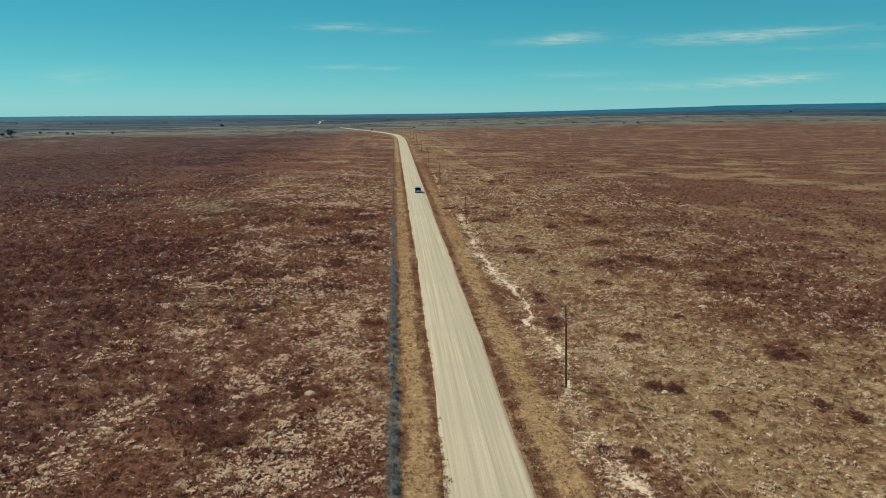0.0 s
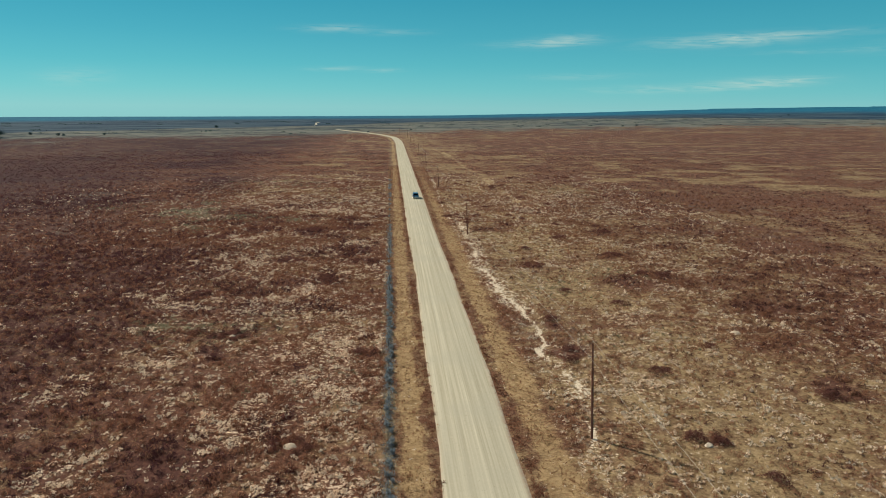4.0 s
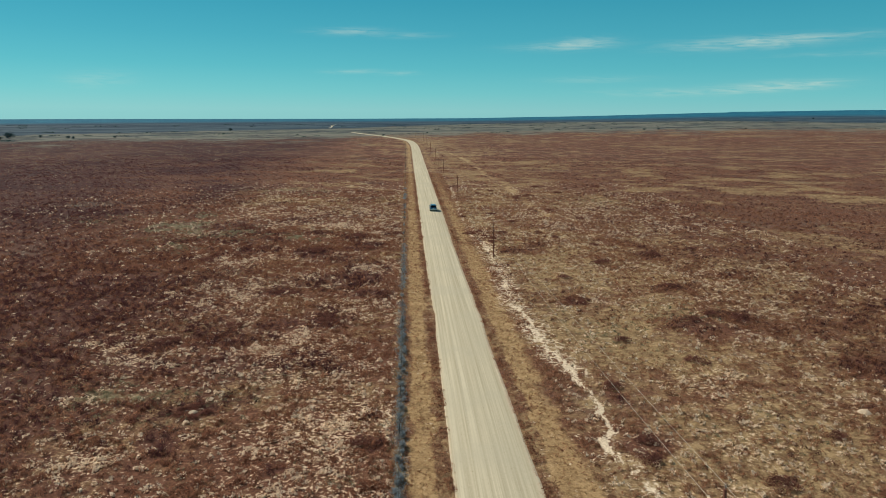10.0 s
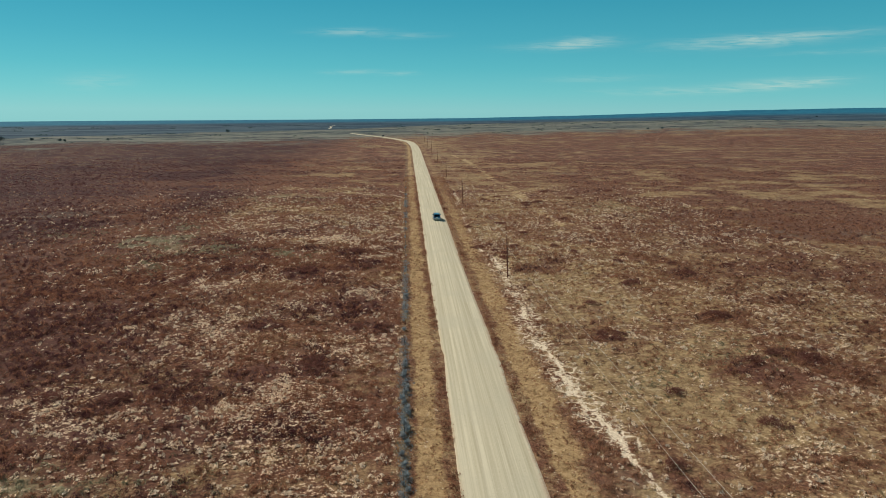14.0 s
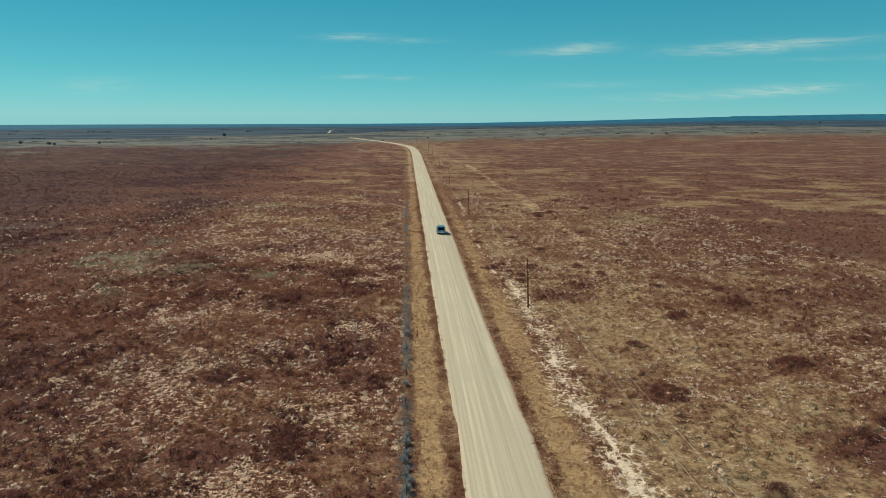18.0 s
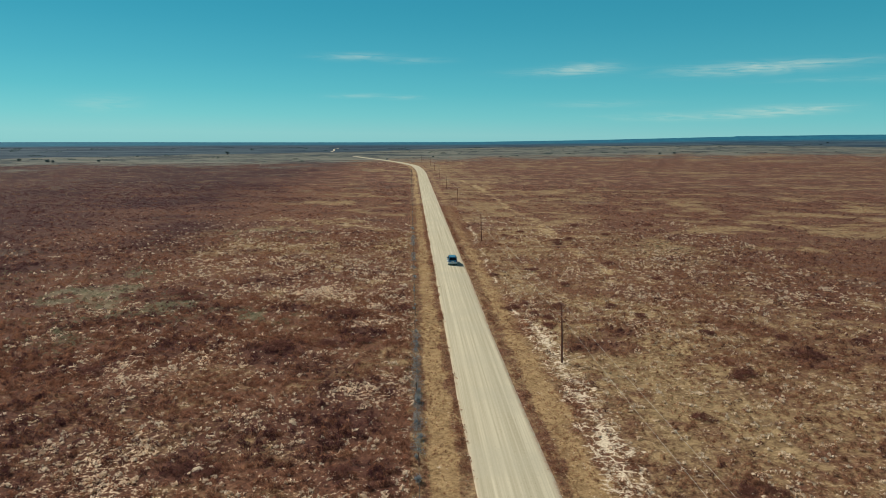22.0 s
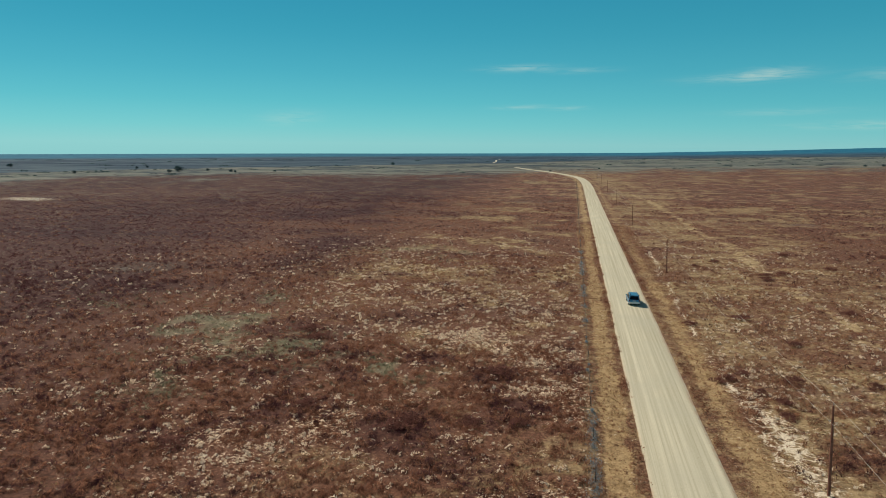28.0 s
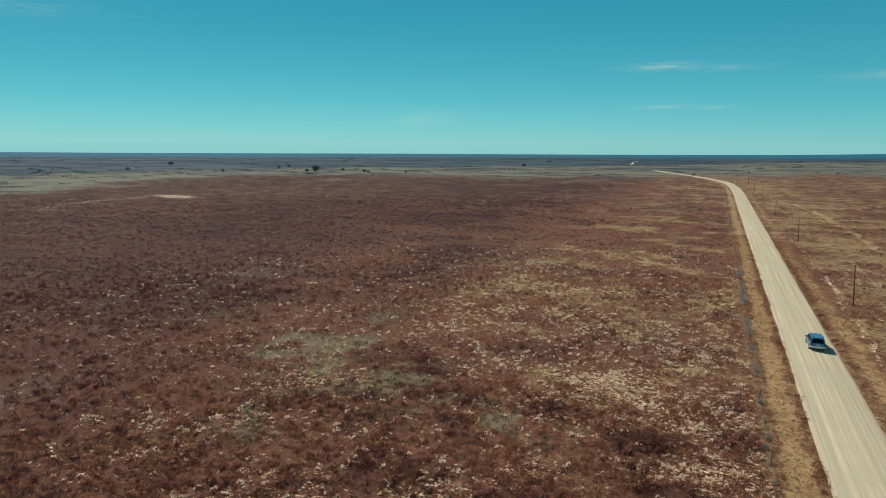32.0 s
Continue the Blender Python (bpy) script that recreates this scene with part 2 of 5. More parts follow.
def ground_material():
    m, nt, b = shade("prairie soil", 0.95)
    b.inputs["Specular IOR Level"].default_value = 0.1
    co = node_coord(nt)

    def attr(name):
        a = nt.nodes.new("ShaderNodeAttribute")
        a.attribute_name = name
        return a.outputs["Fac"]

    fine, mid, big = node_noise(nt, 5.0, 6, co, 0.75), node_noise(nt, 0.5, 6, co, 0.7), node_noise(nt, 0.035, 4, co)
    speck = node_noise(nt, 2.4, 5, co, 0.8)
    grain = node_map(nt, fine, 0.36, 0.64)
    soil_grain = node_math(nt, "ADD", node_math(nt, "MULTIPLY", grain, 0.5), node_math(nt, "MULTIPLY", node_map(nt, speck, 0.41, 0.60), 0.5))
    brown = node_mix(nt, soil_grain, (0.050, 0.022, 0.016), (0.243, 0.117, 0.076))
    brown = node_mix(nt, node_math(nt, "MULTIPLY", node_map(nt, mid, 0.4, 0.65), 0.3), brown, (0.145, 0.070, 0.047))
    brown = node_mix(nt, node_math(nt, "MULTIPLY", node_map(nt, big, 0.42, 0.7), 0.3), brown, (0.130, 0.061, 0.042))
    clod = node_math(nt, "ADD", node_math(nt, "MULTIPLY", node_map(nt, speck, 0.41, 0.60), 0.36), node_math(nt, "MULTIPLY", node_map(nt, mid, 0.41, 0.60), 0.34))
    coarse = node_math(nt, "ADD", node_math(nt, "MULTIPLY", grain, 0.3), clod)
    tan = node_mix(nt, coarse, (0.120, 0.074, 0.039), (0.43, 0.312, 0.176))
    edge = node_math(nt, "ADD", node_math(nt, "MULTIPLY", mid, 1.3), node_math(nt, "MULTIPLY", speck, 0.9))
    broad = node_noise(nt, 0.11, 6, co, 0.75)
    dashes = node_math(nt, "MULTIPLY", attr("distant"), node_math(nt, "MULTIPLY", node_math(nt, "SUBTRACT", broad, 0.5), 2.2))
    t = node_map(nt, node_math(nt, "ADD", node_math(nt, "ADD", attr("tan"), dashes), node_math(nt, "SUBTRACT", edge, 1.1)), 0.2, 0.8)
    brown = node_mix(nt, attr("distant"), brown, node_mix(nt, node_math(nt, "ADD", node_math(nt, "MULTIPLY", node_map(nt, broad, 0.40, 0.58), 0.5), node_math(nt, "MULTIPLY", node_map(nt, mid, 0.41, 0.60), 0.5)), (0.050, 0.022, 0.018), (0.225, 0.106, 0.077)))
    brown = node_mix(nt, attr("maroon"), brown, node_mix(nt, clod, (0.022, 0.0082, 0.0100), (0.104, 0.041, 0.044)))
    tuft = node_math(nt, "MULTIPLY", attr("distant"), node_map(nt, broad, 0.5, 0.68))
    c = node_mix(nt, node_math(nt, "MAXIMUM", t, node_math(nt, "MULTIPLY", tuft, 0.55)), brown, tan)
    g = node_map(nt, node_math(nt, "ADD", attr("green"), node_math(nt, "MULTIPLY", node_math(nt, "SUBTRACT", mid, 0.5), 1.2)), 0.3, 0.9)
    c = node_mix(nt, node_math(nt, "MULTIPLY", g, 0.6), c, node_mix(nt, grain, (0.14, 0.132, 0.088), (0.265, 0.255, 0.178)))
    gaps = node_noise(nt, 2.4, 5, co, 0.70)
    p = node_map(nt, node_math(nt, "ADD", node_math(nt, "MULTIPLY", attr("pale"), 0.20), gaps), 0.705, 0.745)
    c = node_mix(nt, node_math(nt, "MULTIPLY", p, 0.8), c, node_mix(nt, grain, (0.62, 0.46, 0.33), (0.88, 0.74, 0.57)))
    ochre = node_mix(nt, coarse, (0.20, 0.127, 0.066), (0.50, 0.350, 0.190))
    c = node_mix(nt, node_map(nt, node_math(nt, "ADD", attr("verge"), node_math(nt, "MULTIPLY", node_math(nt, "SUBTRACT", edge, 1.1), 0.6)), 0.15, 0.75), c, ochre)
    sandy = node_mix(nt, coarse, (0.23, 0.160, 0.088), (0.50, 0.37, 0.215))
    c = node_mix(nt, node_map(nt, node_math(nt, "ADD", attr("sand"), node_math(nt, "MULTIPLY", node_math(nt, "SUBTRACT", mid, 0.5), 1.0)), 0.35, 0.65), c, sandy)
    chalk = node_mix(nt, grain, (0.50, 0.40, 0.29), (0.84, 0.74, 0.60))
    ragged = node_math(nt, "ADD", node_noise(nt, 0.8, 5, co, 0.75), node_math(nt, "MULTIPLY", node_noise(nt, 2.6, 5, co, 0.8), 1.3))
    rag = node_math(nt, "ADD", node_math(nt, "MULTIPLY", node_math(nt, "SUBTRACT", ragged, 1.15), 2.4), attr("bare"))
    c = node_mix(nt, node_map(nt, rag, 0.42, 0.62), c, chalk)
    # bare chalk in a ragged net between the shrubs
    warp = nt.nodes.new("ShaderNodeTexNoise")
    warp.inputs["Scale"].default_value, warp.inputs["Detail"].default_value = 1.3, 4
    nt.links.new(co, warp.inputs["Vector"])
    shift = nt.nodes.new("ShaderNodeVectorMath")
    shift.operation = "MULTIPLY_ADD"
    shift.inputs[1].default_value = (1.5, 1.5, 0)
    nt.links.new(warp.outputs["Color"], shift.inputs[0])
    nt.links.new(co, shift.inputs[2])
    net = nt.nodes.new("ShaderNodeTexVoronoi")
    net.feature, net.inputs["Scale"].default_value = "DISTANCE_TO_EDGE", 0.75
    nt.links.new(shift.outputs[0], net.inputs["Vector"])
    vein = node_math(nt, "MULTIPLY", node_map(nt, net.outputs["Distance"], 0.10, 0.025), node_map(nt, node_math(nt, "ADD", attr("veins"), node_math(nt, "SUBTRACT", ragged, 1.15)), 0.35, 0.65))
    c = node_mix(nt, vein, c, chalk)
    # distance: pale bunch grass, then dark brush, with haze blue mixed into both
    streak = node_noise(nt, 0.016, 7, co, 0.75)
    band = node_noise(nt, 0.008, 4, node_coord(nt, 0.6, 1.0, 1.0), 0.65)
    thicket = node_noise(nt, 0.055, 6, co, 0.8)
    # bunch grass, greyed, with streaks blued for haze
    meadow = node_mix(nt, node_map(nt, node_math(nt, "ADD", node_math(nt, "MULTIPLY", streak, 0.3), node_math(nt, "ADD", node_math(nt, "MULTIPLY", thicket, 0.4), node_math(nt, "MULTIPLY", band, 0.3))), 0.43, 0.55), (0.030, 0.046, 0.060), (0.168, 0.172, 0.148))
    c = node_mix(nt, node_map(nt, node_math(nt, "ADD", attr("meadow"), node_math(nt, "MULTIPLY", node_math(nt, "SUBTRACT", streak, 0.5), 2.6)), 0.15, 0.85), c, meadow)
    # dark brush band, its navy tones imitating haze
    hazed_brush = node_mix(nt, node_map(nt, node_noise(nt, 0.009, 6, node_coord(nt, 0.5, 1.0, 1.0), 0.75), 0.43, 0.57), (0.014, 0.036, 0.070), (0.058, 0.092, 0.122))
    c = node_mix(nt, node_map(nt, node_math(nt, "ADD", attr("brush"), node_math(nt, "MULTIPLY", node_math(nt, "SUBTRACT", streak, 0.5), 1.5)), 0.32, 0.62), c, hazed_brush)
    # the farthest land fades to a painted haze blue
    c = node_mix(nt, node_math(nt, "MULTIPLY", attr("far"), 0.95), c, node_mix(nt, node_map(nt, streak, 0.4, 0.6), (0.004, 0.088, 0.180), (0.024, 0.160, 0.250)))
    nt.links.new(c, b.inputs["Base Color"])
    node_bump(nt, b, node_math(nt, "ADD", fine, node_math(nt, "MULTIPLY", mid, 2.0)), 0.6, 0.12)
    return m


def road_material():
    m, nt, b = shade("packed gravel", 0.95)
    b.inputs["Specular IOR Level"].default_value = 0.15
    co = node_coord(nt)
    lanes = node_noise(nt, 1.0, 5, node_coord(nt, 2.6, 0.018, 1.0), 0.6)
    fine_lanes = node_noise(nt, 1.0, 3, node_coord(nt, 8.0, 0.05, 1.0), 0.6)
    grit, blot = node_noise(nt, 5.0, 5, co, 0.8), node_noise(nt, 0.12, 4, co)
    lane = node_math(nt, "ADD", node_math(nt, "MULTIPLY", lanes, 0.72), node_math(nt, "MULTIPLY", fine_lanes, 0.28))
    c = node_mix(nt, node_map(nt, lane, 0.34, 0.68), (0.405, 0.366, 0.268), (0.605, 0.558, 0.432))
    c = node_mix(nt, node_math(nt, "MULTIPLY", node_map(nt, blot, 0.4, 0.7), 0.6), c, (0.455, 0.425, 0.332))
    c = node_mix(nt, node_map(nt, grit, 0.55, 0.72, 0.0, 0.6), c, (0.66, 0.57, 0.43))
    c = node_mix(nt, node_map(nt, grit, 0.28, 0.44, 0.5, 0.0), c, (0.24, 0.19, 0.13))
    sx = nt.nodes.new("ShaderNodeAttribute")
    sx.attribute_name = "shoulder"
    red = node_math(nt, "MULTIPLY", sx.outputs["Fac"], node_map(nt, node_math(nt, "ADD", node_noise(nt, 6.5, 4, co, 0.85), node_math(nt, "MULTIPLY", node_noise(nt, 0.8, 4, co), 0.5)), 0.68, 0.82))
    c = node_mix(nt, node_math(nt, "MULTIPLY", red, 1.0, ), c, (0.40, 0.245, 0.175))
    nt.links.new(c, b.inputs["Base Color"])
    node_bump(nt, b, node_math(nt, "ADD", grit, lane), 0.35, 0.03)
    return m


MAT_GROUND, MAT_ROAD = ground_material(), road_material()


# ---- the lie of the land ----
def value_noise(x, y, seed):
    ix, iy = np.floor(x), np.floor(y)
    fx, fy = x - ix, y - iy
    fx, fy = fx * fx * (3 - 2 * fx), fy * fy * (3 - 2 * fy)

    def h(a, b):
        s = np.sin(a * 127.1 + b * 311.7 + seed * 74.7) * 43758.5453
        return s - np.floor(s)

    top = h(ix, iy) * (1 - fx) + h(ix + 1, iy) * fx
    low = h(ix, iy + 1) * (1 - fx) + h(ix + 1, iy + 1) * fx
    return top * (1 - fy) + low * fy


def fbm(x, y, size, seed, octaves=4):
    """Uneven patches about size metres across, 0 to 1, mostly 0.3 to 0.7."""
    out, amp, tot = 0, 1.0, 0.0
    for o in range(octaves):
        k = 2**o / size
        out, tot = out + amp * value_noise(x * k + 17.3 * o, y * k - 9.1 * o, seed + o), tot + amp
        amp *= 0.55
    return out / tot


def smooth(v, lo, hi):
    t = np.clip((v - lo) / (hi - lo), 0, 1)
    return t * t * (3 - 2 * t)


RISE_AT = [-180, -90, -45, -35, -25, -15, -5, 5, 15, 25, 34, 50, 90, 180]
RISE = [-30, -60, -61, -57, -50, -44.6, -36.4, -24.2, -1, 29.8, 50, 60, 30, -30]


def height(x, y):
    """The plain is level, falls away far to the left and rises far to the right."""
    r, b = np.hypot(x + 8, y - 50), np.degrees(np.arctan2(x + 8, y - 50))
    z = np.interp(b, RISE_AT, RISE) * np.clip((r - 600) / 4200, 0, None)
    off = smooth(np.abs(x), 5, 18)
    return z + off * (fbm(x, y, 14, 3) - 0.5) * 0.5 * np.clip(1.4 - r / 700, 0, 1)


def line_gap(x, y, pts):
    """How far each place lies from a line along y, measured across it."""
    py, px = np.array([p[1] for p in pts]), np.array([p[0] for p in pts])
    return np.abs(x - np.interp(y, py, px))


ROAD = [(0, -400), (0, 545), (-0.8, 592), (-3, 645), (-6.5, 678), (-13, 716), (-22, 756), (-34, 804), (-62, 895), (-80, 965), (-86, 990)]


CHALK = [(11.8, 36), (10.9, 41.8), (9.8, 45), (9.3, 49.6), (9.4, 53.8), (10.3, 60), (12.2, 66), (12.2, 71), (10.3, 77), (11.2, 83), (12.0, 90), (11.1, 97), (10.2, 105), (9.6, 115), (9.0, 122),
         (9.4, 131), (9.8, 139), (10.0, 145), (9.4, 153), (10.1, 164), (9.1, 172), (8.0, 180), (7.8, 188), (8.0, 208), (8.5, 232),
         (8.5, 249), (9.8, 271), (8.1, 291), (9.2, 316), (8.0, 362), (8.1, 400)]
SANDY = [(26, 78), (25, 99), (24.5, 121), (25, 132), (26.5, 146), (28.2, 158), (29.7, 172), (30.4, 188), (31.6, 207), (31.2, 232), (31, 263),
         (31.8, 285), (29.5, 323), (29, 358), (27, 440), (21, 488)]
TRACK = [(-240, 270), (-253, 295), (-262, 306), (-265, 321), (-268, 342), (-263, 366), (-257, 377), (-250, 395)]
PATH_OFF = [(-257, 377), (-215, 403), (-156, 443), (-120, 470)]
GREENS = [(-33, 91, 6), (-17, 75.5, 5), (-59, 184, 9), (-43, 183, 8), (24.5, 86, 7), (19.5, 108, 6), (-81, 198, 7), (-71, 192, 6), (-69, 185, 5),
          (-58, 172, 6), (-54, 164, 5), (-61, 194, 6), (-34, 175, 7), (-64, 207, 8), (28, 118, 9), (60, 240, 16), (12.5, 62, 3), (-45, 262, 12)]
TANS = [(-72, 113, 7), (-130, 270, 20), (-59, 187, 9), (-48, 86, 5), (25, 48, 8), (25, 112, 8), (25, 127, 7), (-33, 91, 4), (-25, 94, 3.3), (31, 76, 5),
        (22, 60, 4), (55, 127, 7), (-83, 198, 9), (26, 85, 4), (-47, 146, 5), (-57, 259, 11), (-32, 286, 13), (20, 131, 6), (16, 144, 6), (-71, 225, 10),
        (24, 153, 6), (24, 182, 8), (-93, 185, 6), (-110, 216, 14), (-161, 271, 16), (34, 300, 20), (28, 420, 26)]
# thickets of dark shrubs
DARKS = [(-25, 57, 4.2), (-47, 76, 2), (-28, 81, 2.2), (-36, 106, 2.3), (-18, 115, 3.0), (-17, 77, 1.2), (-10, 81, 1.4), (-27, 88, 1.6), (-13, 129, 2.4),
         (-26, 129.5, 2.6), (-25, 159, 4.4), (-15, 166, 3), (-50, 138, 2.5), (-24, 113, 2.4), (-39, 161, 2.7), (-15, 139, 3.3), (-27, 180, 2.2), (-18, 176, 2.8),
         (-49, 190, 3.2), (-37, 174, 1.8), (39, 116, 3.2), (21, 58, 2), (39, 67, 3), (32, 112, 4.2), (47, 96, 4.5), (14, 80, 1.7), (14, 89, 1.6), (20, 167, 3.4),
         (16, 161, 3.8), (42, 156, 4.6), (36, 131, 2.6), (19, 124, 1.8)]
# stands of bleached stalks
PALES = [(-31, 55, 2.4), (-22, 63, 4), (-19, 44, 4.2), (-13, 50, 4.8), (-36, 45, 3.4), (-39, 73, 4.2), (-33, 57, 2.6), (-16, 80, 6), (-35, 79, 3), (-13, 72, 4.2),
         (-13, 61, 2.8), (-38, 103, 4.2), (-14, 87, 6.5), (-32, 125, 7), (-16, 97, 7), (-20, 107, 5), (-41, 107, 5), (-31, 131, 7), (-15, 121, 5), (-36, 120, 5),
         (-42, 128, 2.6), (-9, 122, 1.5), (-20, 112, 2.6), (-58, 158, 4.6), (-39, 148, 5.5), (-56, 164, 4.2), (-27, 165, 3.3), (-35, 136, 3), (-12, 148, 4), (-22, 140, 5)]
PALES_MORE = [(-43, 155, 5.5), (-63, 158, 5), (-14, 206, 5), (-32, 160, 4), (-57, 178, 4.4), (9, 41, 2.6), (26, 93, 5), (36, 90, 6), (23, 80, 4), (49, 118, 6),
              (25, 171, 6), (36, 184, 6), (8.5, 189, 2.2), (18, 70, 4), (44, 132, 7), (-22, 186, 9), (-12, 171, 6), (-10.5, 190, 7),
              (40.6, 106, 7), (36, 112, 4), (11, 166.5, 2.4), (9.5, 171, 2), (10, 203, 1.4), (17.5, 186, 3.5), (9, 186, 2.2), (12.5, 91, 2.5), (14.5, 103, 3)]
MEADOW_AT = [-90, -62, -50, -40, -30, -20, -14, -5, 10, 23, 37, 90]
MEADOW_R = [310, 320, 400, 590, 700, 740, 770, 900, 1130, 1290, 1420, 1500]
BRUSH_AT = [-90, -62, -40, -30, -20, -5, 5, 12, 25, 33, 90]
BRUSH_R = [500, 520, 800, 900, 1000, 1280, 1850, 2050, 1900, 1680, 1650]


def spots(x, y, places, squash=1.0):
    """How deep each place lies in uneven round patches."""
    xw, yw = x + (fbm(x, y, 4, 101, 3) - 0.5) * 4.5, y + (fbm(x, y, 4, 111, 3) - 0.5) * 4.5
    out = np.zeros_like(x)
    for px, py, s in places:
        out = np.maximum(out, np.exp(-((((xw - px) / s) ** 2 + ((yw - py) / (s * squash)) ** 2) ** 2) * 0.6))
    return out


def thick(x, y):
    """Where the shrubs close up into clumps, with gaps about a metre wide between them, 0 to 1."""
    return smooth(0.7 * fbm(x, y, 2.6, 131, 3) + 0.3 * fbm(x, y, 1.1, 141, 2), 0.42, 0.56)


def far_rows(x, y):
    """Drifts of denser shrubs, a few metres deep, seen far off as dashes, 0 to 1."""
    return smooth(0.65 * fbm(x * 0.7, y, 8, 171, 3) + 0.35 * fbm(x, y, 3, 177, 2), 0.44, 0.56)


def fields(x, y):
    """Cover at each place: tan grass, green weeds, pale stalks, bare sand, bare chalk, far meadow, far brush, painted
    far haze; 0 to 1.
    """
    xw = x
    x = x - np.interp(y, [p[1] for p in ROAD], [p[0] for p in ROAD]) * (y < 985)
    n1, n2, n3 = fbm(x, y, 34, 11), fbm(x, y, 10, 23), fbm(x, y, 4, 31)
    away = smooth(np.hypot(x, y), 170, 300)
    n2 = n2 * (1 - away) + fbm(x * 0.6, y, 7, 27) * away
    mixed = 0.28 * n1 + 0.44 * n2 + 0.28 * n3
    dark = spots(x, y, DARKS)
    tan = 0.16 - 0.08 * away + (0.58 + 0.2 * away) * smooth(mixed, 0.43 + 0.01 * away, 0.60)
    tan = (tan + 0.32 * spots(x, y, TANS, 0.8) * smooth(0.5 * n2 + 0.5 * n3, 0.36, 0.60)) * (1 - 0.85 * dark)
    right = smooth(x, 6.5, 8.5) * np.exp(-(np.clip(x - 19, 0, None) / 20) ** 2)
    tan = tan * np.where(x < 0, (0.53 + 0.24 * smooth(y, 120, 170)) * (1 - 0.35 * smooth(-x, 25, 50) * smooth(-y, -170, -130)), 0.70 + 0.16 * smooth(x, 8, 10) * smooth(-x, -34, -26)) + right * (1 - 0.25 * smooth(y, 150, 240)) * (0.09 + 0.24 * smooth(0.5 * n2 + 0.5 * n3, 0.36, 0.62))
    tan = tan * (1 - 0.25 * smooth(y, 260, 420) * (1 - right)) * (1 - 0.75 * smooth(-x, 34, 80) * smooth(y, 105, 165))
    tan = tan + 0.08 * smooth(x, 8, 14) * smooth(y, 190, 260) * (1 - 0.7 * smooth(x, 40, 100))
    tan = np.where(x > 8, tan + (0.40 - tan) * 0.5 * (1 - dark) * smooth(-x, -75, -45), tan)
    wob = (fbm(x, y, 3.5, 37, 3) - 0.5) * 1.7
    x0, x = x, x + wob * (np.abs(x) < 10)
    verge = np.maximum(smooth(x, -6.9, -6.0) * smooth(-x, 3.9, 4.6), smooth(x, 4.3, 5.2) * smooth(-x, -8.7, -6.2)) * (1 - 0.35 * smooth(y, 180, 320)) * (1 - 0.3 * (x > 0) * smooth(y, 145, 175))
    tan = np.where(x < -8.2, tan, np.where(x < 5.5, 0.22 + 0.5 * n3, tan))
    tan = tan + 0.16 * smooth(x, 9.5, 13) * smooth(-x, -30, -23) * smooth(y, 78, 95) * (1 - dark) * smooth(-y, -185, -145)
    near = smooth(x, 13, 19) * smooth(-y, -80, -56) * (1 - dark)
    tan = tan + 0.04 * smooth(-x, 10, 20) * smooth(x, -62, -48) * smooth(y, 185, 215) * smooth(-y, -330, -290) - 0.10 * smooth(-x, 24, 34) * smooth(y, 112, 126) * smooth(-y, -185, -165) + 0.20 * near + 0.30 * away * (0.5 - far_rows(x, y)) * (1 - 0.7 * smooth(-x, 38, 95))
    tan = np.clip(tan, 0, 1)
    tan = np.where(np.abs(x) > 9, np.minimum(tan, 0.45 + 0.35 * tan), tan)
    verge = verge * (0.75 + 0.25 * smooth(n3, 0.36, 0.5))
    x = x0
    verge = np.clip(verge * (0.75 + 0.5 * n3), 0, 1)
    green = np.zeros_like(x)
    for px, py, s in GREENS:
        s = s * (1.25 if px < 0 else 1.0)
        green = green + (0.8 if px < 0 else 0.45) * np.exp(-(((x - px) / s) ** 2 + ((y - py) / (s * 0.7)) ** 2))
    strip = np.exp(-(((x + 7.4) / 0.7) ** 2)) * (0.5 + 0.35 * smooth(-y, -118, -100))
    green = np.clip(np.maximum(green * 1.2 * smooth(0.4 * n2 + 0.6 * n3, 0.38, 0.66), strip) * (np.abs(x) > 6.4), 0, 1)
    stands = np.maximum(spots(x, y, PALES), spots(x, y, PALES_MORE))
    pale = np.where(x > 0, 0.40 + 0.12 * near, (0.46 + 0.06 * smooth(y, 125, 150)) * (1 - 0.85 * smooth(-x, 32 + 17 * smooth(y, 158, 185), 58 + 24 * smooth(y, 158, 185)))) * (0.35 + 0.65 * smooth(fbm(x, y, 12, 47), 0.42, 0.60)) + np.where(x > 0, 0.34, 0.58 - 0.14 * smooth(y, 112, 124)) * stands
    pale = pale * (0.06 + 0.94 * smooth(-y, -310, -185)) * np.where(np.abs(x) < 7.5, 0.15, 1.0) * (1 - 0.9 * dark)
    pale = np.clip(pale * (1 - 0.5 * green), 0, 1)
    sand = smooth(-line_gap(x + (fbm(x, y, 9, 161) - 0.5) * 5, y, SANDY), -2.9, -0.7) * (0.66 * smooth(y, 84, 98) + 0.34 * smooth(y, 170, 220)) * smooth(-y, -495, -470)
    sand = np.maximum(sand * (0.44 + 0.36 * smooth(0.5 * n2 + 0.5 * n3, 0.36, 0.62)) * (0.88 + 0.04 * smooth(y, 170, 220)), 0.6 * np.exp(-(((x - 29.6) / 1.9) ** 2 + ((y - 268) / 11) ** 2)))
    gap = line_gap(x + (fbm(x, y, 2.6, 61) - 0.5) * 2.4, y, CHALK)
    wide = (0.55 + 0.45 * smooth(fbm(x, y, 5, 71), 0.40, 0.56)) * smooth(-gap, -3.4, -0.6) * np.maximum(0.7 * smooth(-y, -90, -80) * smooth(y, 36, 42), smooth(y, 90, 98) * smooth(-y, -190, -165))
    veins = wide * smooth(-y, -330, -250)
